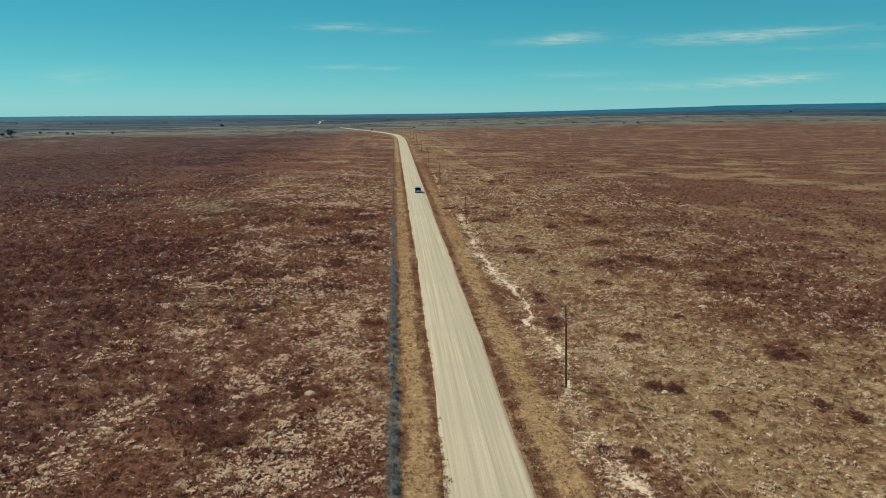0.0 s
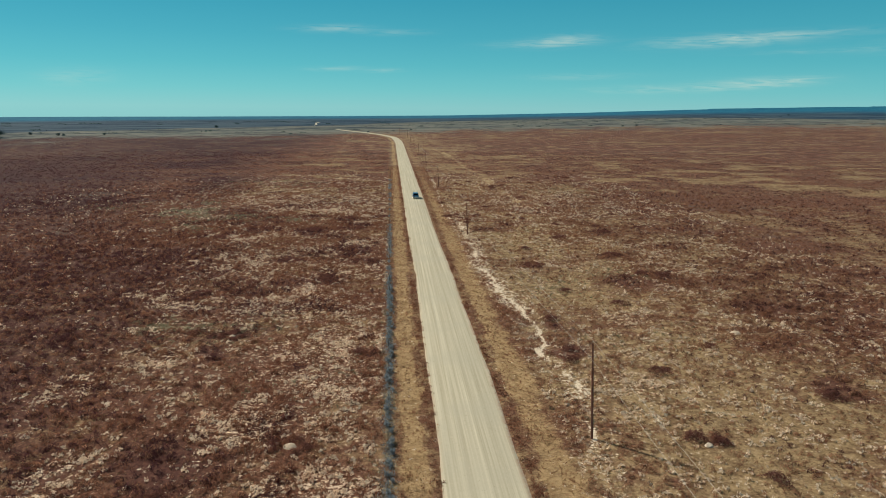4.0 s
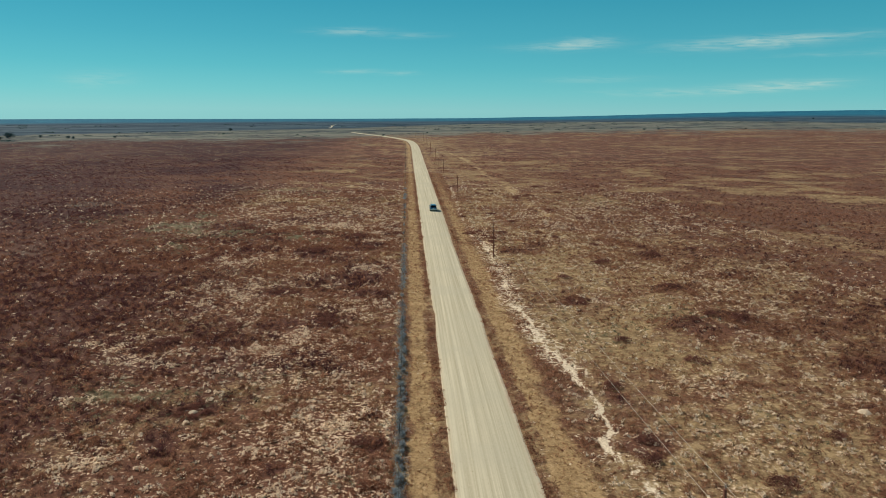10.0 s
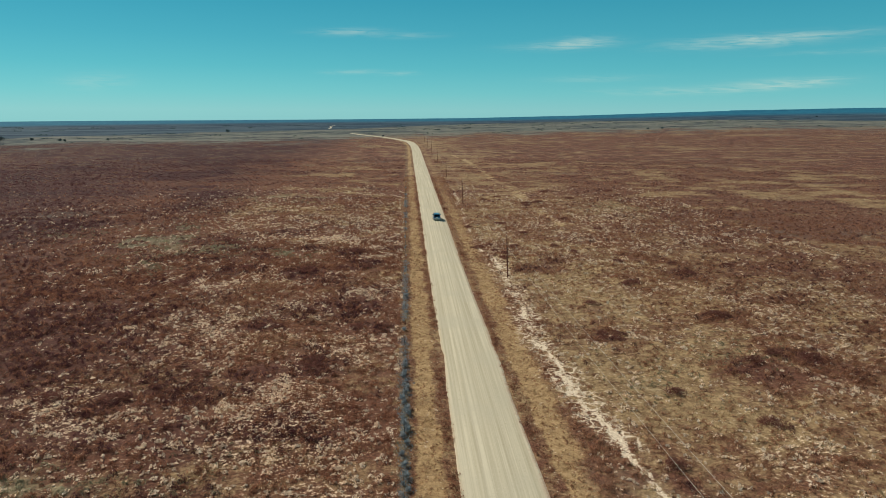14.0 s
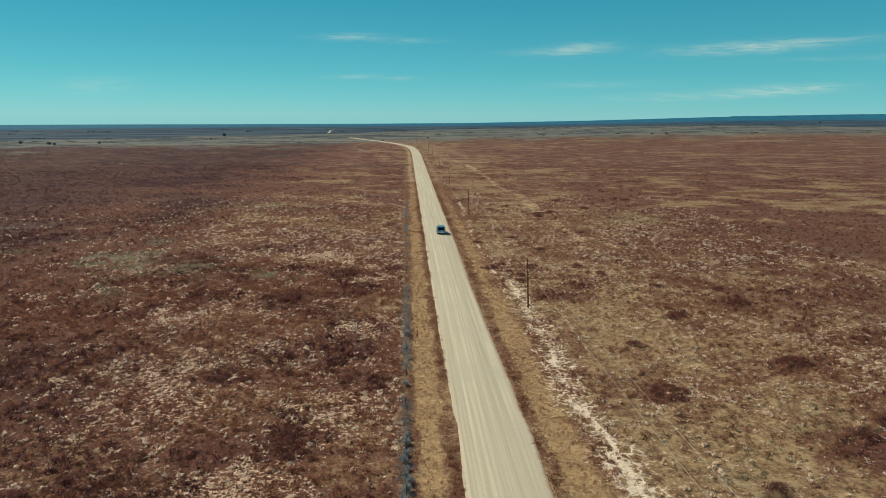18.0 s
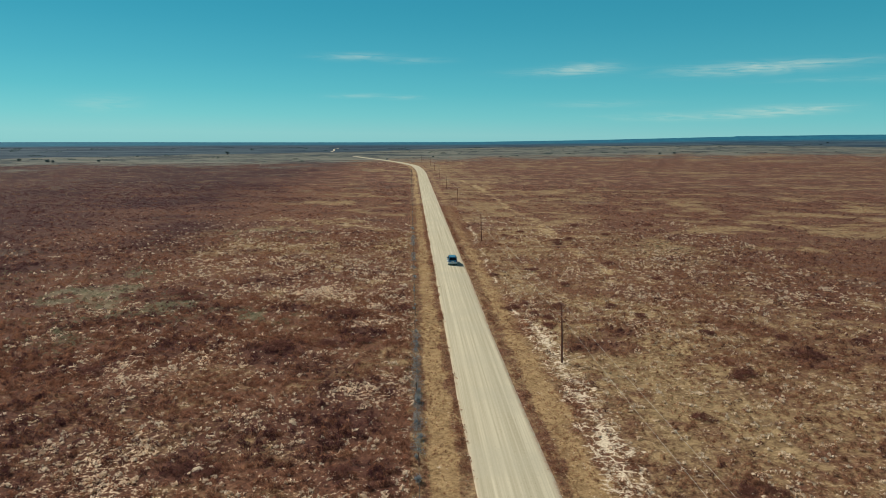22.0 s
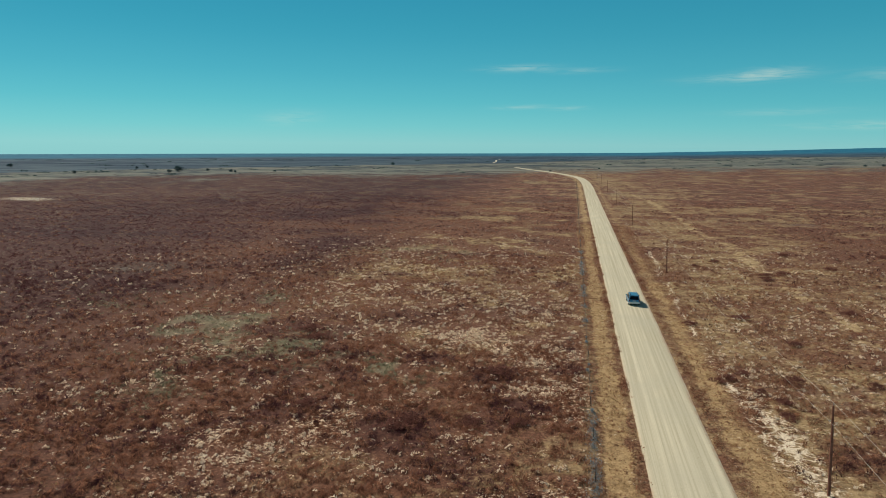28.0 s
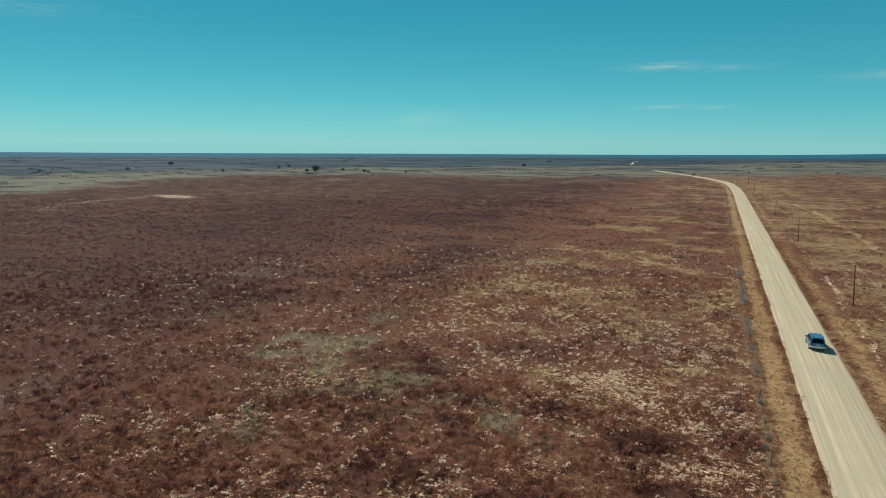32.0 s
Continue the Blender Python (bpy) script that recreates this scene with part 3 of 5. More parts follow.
    bare = np.maximum(smooth(-gap, -0.6, -0.05) * (0.2 + 0.15 * smooth(-y, -76, -68) + 0.45 * smooth(y, 72, 78) * smooth(-y, -110, -104) + 0.28 * smooth(y, 86, 96) * smooth(-y, -300, -250) + 0.55 * smooth(fbm(x, y, 5, 83), 0.42, 0.58)), 0.22 * wide) * smooth(-y, -400, -330) * (1 - 0.2 * smooth(y, 150, 166) - 0.2 * smooth(y, 168, 195))
    bare = np.maximum(bare, 0.5 * np.exp(-(((x + 8.6) / 0.5) ** 2)) * smooth(fbm(x, y, 4, 87), 0.46, 0.6) * smooth(y, 60, 90) * smooth(-y, -190, -130))
    x = xw
    bare = np.maximum(bare, 0.5 * smooth(-np.hypot((x + 255) / 2.4, (y - 366) / 1.3 + (x + 255) * 0.12), -9, -3))
    bare = np.maximum(bare, 0.24 * smooth(-line_gap(x, y, TRACK), -9, -1) * smooth(y, 280, 300) * smooth(-y, -390, -372))
    bare = np.maximum(bare, 0.3 * smooth(-line_gap(x, y, PATH_OFF), -3, -0.5) * smooth(y, 372, 378) * smooth(-y, -470, -440))
    distant = 0.85 * smooth(np.hypot(x + 10, np.clip(y - 116, 0, None)), 190, 380)
    maroon = np.maximum(smooth(-x + ((n1 - 0.5) * 90 + (n2 - 0.5) * 70) * smooth(y, 150, 190), 26 + 12 * smooth(y, 160, 190), 84 + 30 * smooth(y, 160, 190)) * (0.5 + 0.5 * smooth(y, 140, 240)), 0.26 * smooth(x, 30, 60)) * np.where(x < 0, 0.8 + 0.2 * smooth(n1, 0.4, 0.6), 0.55 + 0.45 * smooth(n1, 0.4, 0.6))
    maroon = np.maximum(maroon, np.where(x > 0, 0.3, 0.55) * dark)
    maroon = np.maximum(maroon, 0.55 * smooth(-x, 22, 50) * smooth(-y, -152, -136))
    maroon = np.clip(np.maximum(maroon, np.where(x > 0, 0.14, 0.42) * smooth(fbm(x, y, 9, 63), 0.54, 0.68) * (np.abs(x) > 9)), 0, 1)
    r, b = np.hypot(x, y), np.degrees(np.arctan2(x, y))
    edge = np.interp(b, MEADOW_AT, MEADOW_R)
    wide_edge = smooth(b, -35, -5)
    # share of the painted haze blue, growing with distance
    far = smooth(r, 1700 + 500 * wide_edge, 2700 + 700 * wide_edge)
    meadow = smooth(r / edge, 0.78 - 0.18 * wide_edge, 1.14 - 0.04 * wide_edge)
    # where the haze-blue brush band sets in
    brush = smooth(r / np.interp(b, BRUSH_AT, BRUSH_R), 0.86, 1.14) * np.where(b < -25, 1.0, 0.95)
    return dict(tan=tan, green=green, pale=pale, sand=sand, bare=bare, meadow=meadow, brush=brush, maroon=maroon, far=far, distant=distant, verge=verge, veins=veins)


def mesh_from(name, verts, polys, mat, smooth_faces=False):
    me = bpy.data.meshes.new(name)
    verts, polys = np.asarray(verts, np.float32), np.asarray(polys, np.int32)
    n, k = polys.shape
    me.vertices.add(len(verts))
    me.vertices.foreach_set("co", verts.ravel())
    me.loops.add(n * k)
    me.loops.foreach_set("vertex_index", polys.ravel())
    me.polygons.add(n)
    me.polygons.foreach_set("loop_start", np.arange(0, n * k, k, dtype=np.int32))
    if smooth_faces:
        me.polygons.foreach_set("use_smooth", np.ones(n, bool))
    me.update(calc_edges=True)
    me.materials.append(mat)
    return me


def steps(lo, hi, gap):
    return np.arange(lo, hi, gap)


def outward(start, end, first, grow):
    out, at, g = [], start, first
    while at < end:
        out.append(at)
        at, g = at + g, g * grow
    return np.array(out + [end])


gx = np.concatenate([-outward(290, 7000, 6, 1.13)[::-1], steps(-286, -106, 3.0), steps(-106, -44, 2.0), steps(-44, -14, 1.0), steps(-14, 14, 0.4), steps(14, 46, 1.0), steps(46, 110, 2.0), outward(110, 7000, 4, 1.13)])
gy = np.concatenate([-outward(20, 7000, 10, 1.3)[::-1], steps(-10, 34, 4), steps(34, 200, 1.0), steps(200, 300, 2.0), steps(300, 460, 3), steps(460, 700, 6), outward(700, 7000, 10, 1.1)])
X, Y = np.meshgrid(gx, gy)
Z = height(X, Y)
idx = np.arange(X.size).reshape(X.shape)
quads = np.stack([idx[:-1, :-1], idx[:-1, 1:], idx[1:, 1:], idx[1:, :-1]], -1).reshape(-1, 4)
ground_mesh = mesh_from("ground", np.stack([X, Y, Z], -1).reshape(-1, 3), quads, MAT_GROUND, True)
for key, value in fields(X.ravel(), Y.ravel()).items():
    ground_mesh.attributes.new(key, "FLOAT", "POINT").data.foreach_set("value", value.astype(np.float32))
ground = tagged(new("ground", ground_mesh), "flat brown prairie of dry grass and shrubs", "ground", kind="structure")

def mesa(start, end, top_at, top):
    """A low flat tableland on the far skyline, between two bearings, with worn sloping ends; its colour holds haze
    blue.
    """
    b = np.concatenate([np.linspace(start - 0.35, start, 6), np.linspace(start, end, 60)[1:]])
    rise = np.interp(b, top_at, top) + (fbm(b * 40, b * 0, 30, 5) - 0.5) * 2.0
    rise[:6] = rise[5] * np.linspace(0, 1, 6) ** 0.7
    rows = []
    for r, part_up in ((4250, 0.0), (4420, 0.75), (4500, 1.0), (4800, 1.0)):
        x, y = -8 + r * np.sin(np.radians(b)), 50 + r * np.cos(np.radians(b))
        rows.append(np.stack([x, y, height(x, y) - 3 + part_up * (rise + 3)], -1))
    n = len(b)
    ids = np.arange(4 * n).reshape(4, n)
    q = np.stack([ids[:-1, :-1], ids[:-1, 1:], ids[1:, 1:], ids[1:, :-1]], -1).reshape(-1, 4)
    V = np.concatenate(rows)
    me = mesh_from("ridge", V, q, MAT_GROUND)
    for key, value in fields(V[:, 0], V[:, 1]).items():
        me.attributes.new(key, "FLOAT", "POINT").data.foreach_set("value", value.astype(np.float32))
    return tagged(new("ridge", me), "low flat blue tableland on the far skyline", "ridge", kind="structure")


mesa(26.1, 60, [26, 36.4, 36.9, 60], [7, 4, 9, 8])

# ---- the road ----
ROAD_FAR = [(-150, 1290), (-156, 1390), (-166, 1480), (-180, 1600), (-186, 1760)]


EDGE_Y = [40, 58, 74, 100, 110, 114, 118, 120, 129, 147, 162, 206, 300]
EDGE_L = [3.83, 3.27, 3.38, 3.3, 3.2, 3.05, 2.95, 3.2, 3.24, 3.32, 3.4, 3.38, 3.42]
EDGE_R = [3.25, 3.35, 3.62, 3.45, 3.5, 3.68, 3.6, 3.55, 3.5, 3.35, 3.25, 3.38, 3.28]


def road_mesh(name, pts, lo, hi, gaps, half):
    py, px = np.array([p[1] for p in pts], float), np.array([p[0] for p in pts], float)
    ys = np.concatenate([steps(a, b, g) for a, b, g in gaps])
    cx = np.interp(ys, py, px)
    slope = np.gradient(cx, ys)
    across = np.linspace(-1, 1, 41)
    V = []
    A = across[None, :] * np.ones((len(ys), 1))
    W = ys[:, None] + 0 * A
    ragged_l = (fbm(ys * 0 + 3, ys, 9, 5) - 0.5) * 0.22 + (fbm(ys * 0, ys, 3.2, 8) - 0.5) * 0.12
    ragged_r = (fbm(ys * 0 + 9, ys, 9, 15) - 0.5) * 0.2 + (fbm(ys * 0, ys, 3.2, 18) - 0.5) * 0.12
    reach = np.where(A > 0, np.interp(ys, EDGE_Y, EDGE_R)[:, None], np.interp(ys, EDGE_Y, EDGE_L)[:, None]) * half / 3.3 + np.where(A < 0, ragged_l[:, None], ragged_r[:, None])
    off = A * reach * np.sqrt(1 + slope[:, None] ** 2)
    xs = cx[:, None] + off
    crown = 0.13 * (1 - A**2) + 0.03 * np.exp(-(((A + 0.42) / 0.035) ** 2)) + 0.025 * np.exp(-(((A - 0.12) / 0.03) ** 2)) + 0.03 * np.exp(-(((A + 0.84) / 0.05) ** 2)) + 0.035 * np.exp(-(((A - 0.86) / 0.05) ** 2))
    zs = height(xs, W) + crown - 0.02 - 0.10 * (np.abs(A) > 0.99)
    zs = np.maximum(zs, height(xs, W) - 0.1)
    zs = zs + 0.05 * (np.abs(A) < 0.99)
    n, k = xs.shape
    ids = np.arange(n * k).reshape(n, k)
    q = np.stack([ids[:-1, :-1], ids[:-1, 1:], ids[1:, 1:], ids[1:, :-1]], -1).reshape(-1, 4)
    me = mesh_from(name, np.stack([xs, W, zs], -1).reshape(-1, 3), q, MAT_ROAD, True)
    side = smooth(A, 0.80, 1.0) + 0.7 * smooth(-A, 0.88, 1.0)
    me.attributes.new("shoulder", "FLOAT", "POINT").data.foreach_set("value", side.ravel().astype(np.float32))
    return me


road = tagged(new("road", road_mesh("road", ROAD, -400, 975, [(-400, 30, 10), (30, 300, 0.7), (300, 976, 4)], 3.3)),
              "pale gravel road with wheel tracks and ragged edges", "road", kind="structure")
far_road = tagged(new("road_far", road_mesh("road_far", ROAD_FAR, 1290, 1760, [(1290, 1761, 15)], 1.9)),
                  "distant stretch of pale gravel road", "road", kind="structure")


# ---- helpers for things ----
def part(name, bm, material, parent, label=""):
    """Links a bmesh as one mesh object under a thing or under a part."""
    me = bpy.data.meshes.new(name)
    bm.to_mesh(me)
    bm.free()
    me.materials.append(material)
    ob = new(name, me)
    ob.parent = parent
    return tagged(ob, label)


def share(name, me, parent, m):
    ob = new(name, me)
    ob.parent = parent
    ob.matrix_basis = m
    return ob


def box(bm, x0, x1, y0, y1, z0, z1, bevel=0.0):
    r = bmesh.ops.create_cube(bm, size=1.0, matrix=Matrix.Translation(((x0 + x1) / 2, (y0 + y1) / 2, (z0 + z1) / 2)) @ Matrix.Diagonal((x1 - x0, y1 - y0, z1 - z0, 1)))
    if bevel:
        edges = list({e for v in r["verts"] for e in v.link_edges})
        bmesh.ops.bevel(bm, geom=edges, offset=bevel, segments=2, affect="EDGES", profile=0.6)


def tube(bm, a, b, r0, r1=None, sides=8):
    a, b = Vector(a), Vector(b)
    turn = (b - a).to_track_quat("Z", "Y").to_matrix().to_4x4()
    bmesh.ops.create_cone(bm, cap_ends=True, segments=sides, radius1=r0, radius2=r0 if r1 is None else r1, depth=(b - a).length,
                          matrix=Matrix.Translation((a + b) / 2) @ turn)


def empty(name, m=None):
    ob = new(name)
    if m is not None:
        ob.matrix_basis = m
    return ob


def lie(x, y):
    return float(height(np.array([float(x)]), np.array([float(y)]))[0])


# ---- power line ----
POLES = [(10.9, -37, 8.6), (10.2, 58.8, 8.8), (10.2, 154.7, 7.3), (10.2, 247.4, 7.1), (10.2, 333.6, 6.9), (10.1, 415, 6.9), (10.0, 497, 6.9), (9.9, 578, 6.9), (9.3, 655, 6.9), (3, 740, 6.9)]
LEAN = -0.045


def power_pole(x, y, h):
    top = empty("power_pole", pose(x, y, lie(x, y)))
    tagged(top, "slim dark wooden power pole leaning slightly beside the road", "power pole", "poles of the power line")
    bm = bmesh.new()
    for a, b in ((-0.5, 0.3), (0.3, 0.65), (0.65, 1.0)):
        za, zb = (a * h if a > 0 else -0.5), b * h
        tube(bm, (LEAN * za, 0, za), (LEAN * zb, 0, zb), 0.112 - 0.032 * max(a, 0), 0.112 - 0.032 * b, 12)
    part("shaft", bm, MAT_WOOD, top)
    bm = bmesh.new()
    tube(bm, (LEAN * h, 0, h), (LEAN * h, 0, h + 0.16), 0.02)
    tube(bm, (LEAN * h, 0, h + 0.10), (LEAN * h, 0, h + 0.24), 0.06, 0.035, 10)
    part("top_insulator", bm, MAT_PORCELAIN, top, "brown porcelain insulator")
    bm = bmesh.new()
    tube(bm, (LEAN * (h - 1.2) - 0.08, 0, h - 1.2), (LEAN * (h - 1.2) - 0.30, 0, h - 1.2), 0.02)
    tube(bm, (LEAN * (h - 1.2) - 0.20, 0, h - 1.2), (LEAN * (h - 1.2) - 0.32, 0, h - 1.2), 0.05, 0.05, 10)
    part("side_insulator", bm, MAT_PORCELAIN, top, "brown porcelain insulator on a bracket")
    bm = bmesh.new()
    tube(bm, (LEAN * 0.1 + 0.118, 0, 0.1), (LEAN * h * 0.75 + 0.098, 0, h * 0.75), 0.012, sides=5)
    part("ground_wire", bm, MAT_STEEL, top)
    return top


for p in POLES:
    power_pole(*p)


def wire(ends, drop, name, label):
    cu = bpy.data.curves.new(name, "CURVE")
    cu.dimensions, cu.bevel_depth, cu.bevel_resolution = "3D", 0.0105, 1
    pts = []
    for (xa, ya, za), (xb, yb, zb) in zip(ends, ends[1:]):
        for i in range(14):
            s = i / 14
            pts.append((xa + (xb - xa) * s, ya + (yb - ya) * s, za + (zb - za) * s - drop * 4 * s * (1 - s), 1))
    sp = cu.splines.new("POLY")
    sp.points.add(len(pts) - 1)
    sp.points.foreach_set("co", [v for p in pts for v in p])
    cu.materials.append(MAT_WIRE)
    return tagged(new(name, cu), label, "cable", "wires of the power line")


wire([(x + LEAN * h, y, lie(x, y) + h + 0.22) for x, y, h in POLES], 0.75, "power_cable", "thin pale upper power cable hung between poles")
wire([(x + LEAN * (h - 1.2) - 0.27, y, lie(x, y) + h - 1.2) for x, y, h in POLES], 0.95, "power_cable", "thin pale lower power cable hung between poles")

# ---- fence ----
fence = tagged(empty("fence", pose(-7.45, 0, 0)), "wire fence on dark steel posts, overgrown with weeds", "fence")
bm = bmesh.new()
box(bm, -0.022, 0.022, -0.004, 0.004, -0.3, 1.25)
box(bm, -0.004, 0.004, 0.004, 0.04, -0.3, 1.25)
for z in (0.3, 0.6, 0.9, 1.15):
    box(bm, -0.03, 0.03, -0.012, -0.004, z - 0.01, z + 0.01)
box(bm, -0.05, 0.05, 0.0, 0.01, -0.1, 0.08)
post_mesh = bpy.data.meshes.new("post")
bm.to_mesh(post_mesh)
bm.free()
post_mesh.materials.append(MAT_STEEL)
bm = bmesh.new()
tube(bm, (0, 0, -0.4), (0, 0, 1.3), 0.05, 0.042, 8)
wood_post_mesh = bpy.data.meshes.new("wood_post")
bm.to_mesh(wood_post_mesh)
bm.free()
wood_post_mesh.materials.append(MAT_WOOD)
fr = random.Random(4)
post_y = [-4.0 + 7.86 * i for i in range(83)]
for i, y in enumerate(post_y):
    m = pose(fr.uniform(-0.05, 0.05), y + fr.uniform(-0.4, 0.4), lie(-7.45, y), fr.uniform(-3, 3), fr.uniform(-4, 4), fr.uniform(-15, 15)) @ Matrix.Diagonal((1.1, 1.1, fr.uniform(0.92, 1.06), 1))
    share("post", wood_post_mesh if i % 12 == 5 else post_mesh, fence, m)
for z in (0.3, 0.6, 0.9, 1.15):
    bm = bmesh.new()
    for ya, yb in zip(post_y, post_y[1:]):
        mid = (ya + yb) / 2
        tube(bm, (0, ya, z), (0, mid, z - 0.03), 0.005, sides=3)
        tube(bm, (0, mid, z - 0.03), (0, yb, z), 0.005, sides=3)
    part("strand", bm, MAT_STEEL, fence)


# ---- vehicles ----
def wheel(parent, x, y, r=0.36):
    hub = empty("wheel", pose(x, y, r))
    hub.parent = parent
    bm = bmesh.new()
    ring = [(-0.11, r * 0.62), (-0.115, r * 0.93), (-0.08, r), (0.08, r), (0.115, r * 0.93), (0.11, r * 0.62)]
    rows = []
    for i in range(24):
        a = 2 * math.pi * i / 24
        rows.append([bm.verts.new((dx, q * math.cos(a), q * math.sin(a))) for dx, q in ring])
    for i in range(24):
        for j in range(len(ring)):
            bm.faces.new((rows[i][j], rows[i][(j + 1) % 6], rows[(i + 1) % 24][(j + 1) % 6], rows[(i + 1) % 24][j]))
    part("tyre", bm, MAT_RUBBER, hub)
    bm = bmesh.new()
    tube(bm, (-0.08, 0, 0), (0.08, 0, 0), r * 0.62, sides=20)
    tube(bm, (-0.1, 0, 0), (0.1, 0, 0), r * 0.18, sides=10)
    for i in range(5):
        a = 2 * math.pi * i / 5
        tube(bm, (0.095 * (1 if x > 0 else -1), 0, 0), (0.09 * (1 if x > 0 else -1), r * 0.6 * math.cos(a), r * 0.6 * math.sin(a)), 0.035, 0.03, 5)
    part("rim", bm, MAT_RIM, hub)


def slab(bm, outline, half0, half1, zmid):
    """A body from its side outline (y, z); half widths below and above zmid, tapering inwards to the roof."""
    left, right = [], []
    for y, z in outline:
        h = half0 if z <= zmid else half0 + (half1 - half0) * (z - zmid) / (1.72 - zmid)
        left.append(bm.verts.new((-h, y, z)))
        right.append(bm.verts.new((h, y, z)))
    n = len(outline)
    bm.faces.new(left)
    bm.faces.new(right[::-1])
    for i in range(n):
        bm.faces.new((left[i], right[i], right[(i + 1) % n], left[(i + 1) % n]))
    bmesh.ops.recalc_face_normals(bm, faces=bm.faces)
    bmesh.ops.bevel(bm, geom=list(bm.edges), offset=0.05, segments=2, affect="EDGES", profile=0.6, clamp_overlap=True)


def vehicle(name, paint, label, m):
    car = tagged(empty(name, m), label, "car")
    bm = bmesh.new()
    slab(bm, [(-2.32, 0.45), (-2.36, 0.75), (-2.30, 1.02), (-2.05, 1.66), (-1.90, 1.74), (0.35, 1.76), (0.60, 1.70), (1.30, 1.12), (2.20, 0.98), (2.34, 0.75), (2.32, 0.40), (2.0, 0.30), (-2.0, 0.30)], 0.93, 0.72, 1.05)
    body = part("body", bm, paint, car)
    bm = bmesh.new()
    v = [bm.verts.new(c) for c in ((-0.72, -2.315, 1.08), (0.72, -2.315, 1.08), (0.62, -2.105, 1.60), (-0.62, -2.105, 1.60))]
    bm.faces.new(v)
    bmesh.ops.solidify(bm, geom=bm.faces[:], thickness=0.02)
    part("rear_window", bm, MAT_GLASS, car, "dark tinted rear window")
    bm = bmesh.new()
    v = [bm.verts.new(c) for c in ((-0.76, 1.33, 1.13), (0.76, 1.33, 1.13), (0.64, 0.66, 1.67), (-0.64, 0.66, 1.67))]
    bm.faces.new(v)
    bmesh.ops.solidify(bm, geom=bm.faces[:], thickness=0.02)
    part("windscreen", bm, MAT_GLASS, car)
    for s in (-1, 1):
        for ya, yb, yc, yd in ((-1.98, -1.12, -1.12, -1.78), (-1.02, -0.06, -0.06, -1.02), (0.04, 1.12, 0.55, 0.04)):
            bm = bmesh.new()
            v = [bm.verts.new((s * q, y, z)) for q, y, z in ((0.935, ya, 1.10), (0.935, yb, 1.10), (0.775, yc, 1.62), (0.775, yd, 1.62))]
            bm.faces.new(v)
            bmesh.ops.solidify(bm, geom=bm.faces[:], thickness=0.015)
            part("side_window", bm, MAT_GLASS, car)
        bm = bmesh.new()
        box(bm, s * 0.95 if s > 0 else -1.16, 1.16 if s > 0 else -0.95, 0.88, 1.02, 1.08, 1.24, 0.03)
        part("wing_mirror", bm, paint, car)
        bm = bmesh.new()
        box(bm, s * 0.80 - 0.09, s * 0.80 + 0.09, -2.385, -2.30, 0.78, 1.04, 0.025)
        part("tail_light", bm, MAT_TAIL, car)
        bm = bmesh.new()
        box(bm, s * 0.72 - 0.16, s * 0.72 + 0.16, 2.26, 2.36, 0.72, 0.88, 0.03)
        part("headlight", bm, MAT_LAMP, car)
        bm = bmesh.new()
        tube(bm, (s * 0.60, -1.75, 1.83), (s * 0.60, 0.2, 1.83), 0.022, sides=6)
        for y in (-1.7, 0.15):
            tube(bm, (s * 0.60, y, 1.74), (s * 0.60, y, 1.83), 0.02, sides=6)
        part("roof_rail", bm, MAT_STEEL, car)
        for y in (-1.42, 1.42):
            wheel(car, s * 0.84, y)
    bm = bmesh.new()
    box(bm, -0.92, 0.92, -2.44, -2.26, 0.38, 0.70, 0.05)
    rear = part("rear_bumper", bm, MAT_TRIM, car, "pale dusty rear bumper")
    bm = bmesh.new()
    box(bm, -0.26, 0.26, -2.40, -2.362, 0.80, 0.93, 0.01)
    part("number_plate", bm, MAT_PLATE, car)
    bm = bmesh.new()
    box(bm, -0.92, 0.92, 2.28, 2.42, 0.36, 0.66, 0.05)
    part("front_bumper", bm, MAT_TRIM, car)
    bm = bmesh.new()
    box(bm, -0.66, 0.66, -2.16, -1.98, 1.70, 1.755, 0.02)
    part("roof_spoiler", bm, paint, car)
    return car


vehicle("car", MAT_PAINT, "blue estate car with dark windows driving on the gravel road", pose(0.7, 217, 0.13, 0, 0, 0.5))
far_car = vehicle("car", MAT_DARKPAINT, "small dark car far off on the bend of the road", pose(-33.5, 812, lie(-33.5, 812) + 0.15, 0, 0, 16))


# ---- brush, weeds and trees ----
def tufts(P, size, k, r, h, w, lean, seed, flare=False):
    """Triangles for tufts at P: k blades each, rooted within r, leaning outwards; flare: wide at the tip, for bushy heads."""
    g = np.random.default_rng(seed)
    n = len(P)
    a = g.uniform(0, 2 * np.pi, (n, k))
    q = np.sqrt(g.uniform(0, 1, (n, k)))
    s = size[:, None]
    root = P[:, None, :] + np.stack([q * r * s * np.cos(a), q * r * s * np.sin(a), 0 * a - 0.02], -1)
    a2 = a + g.normal(0, 0.7, (n, k))
    tilt = lean * (0.25 + q) + g.normal(0, 0.15, (n, k))
    way = np.stack([np.sin(tilt) * np.cos(a2), np.sin(tilt) * np.sin(a2), np.cos(tilt)], -1)
    long = (h * s * g.uniform(0.55, 1.2, (n, k)) * (1.1 - 0.45 * q))[..., None]
    tip = root + way * long
    a3 = g.uniform(0, 2 * np.pi, (n, k))
    side = np.stack([np.cos(a3), np.sin(a3), g.uniform(-0.6, 0.6, (n, k))], -1) * (w * s * g.uniform(0.6, 1.4, (n, k)))[..., None]
    tri = np.stack([root, tip - side, tip + side], 2) if flare else np.stack([root - side, root + side, tip], 2)
    return tri.reshape(-1, 3)


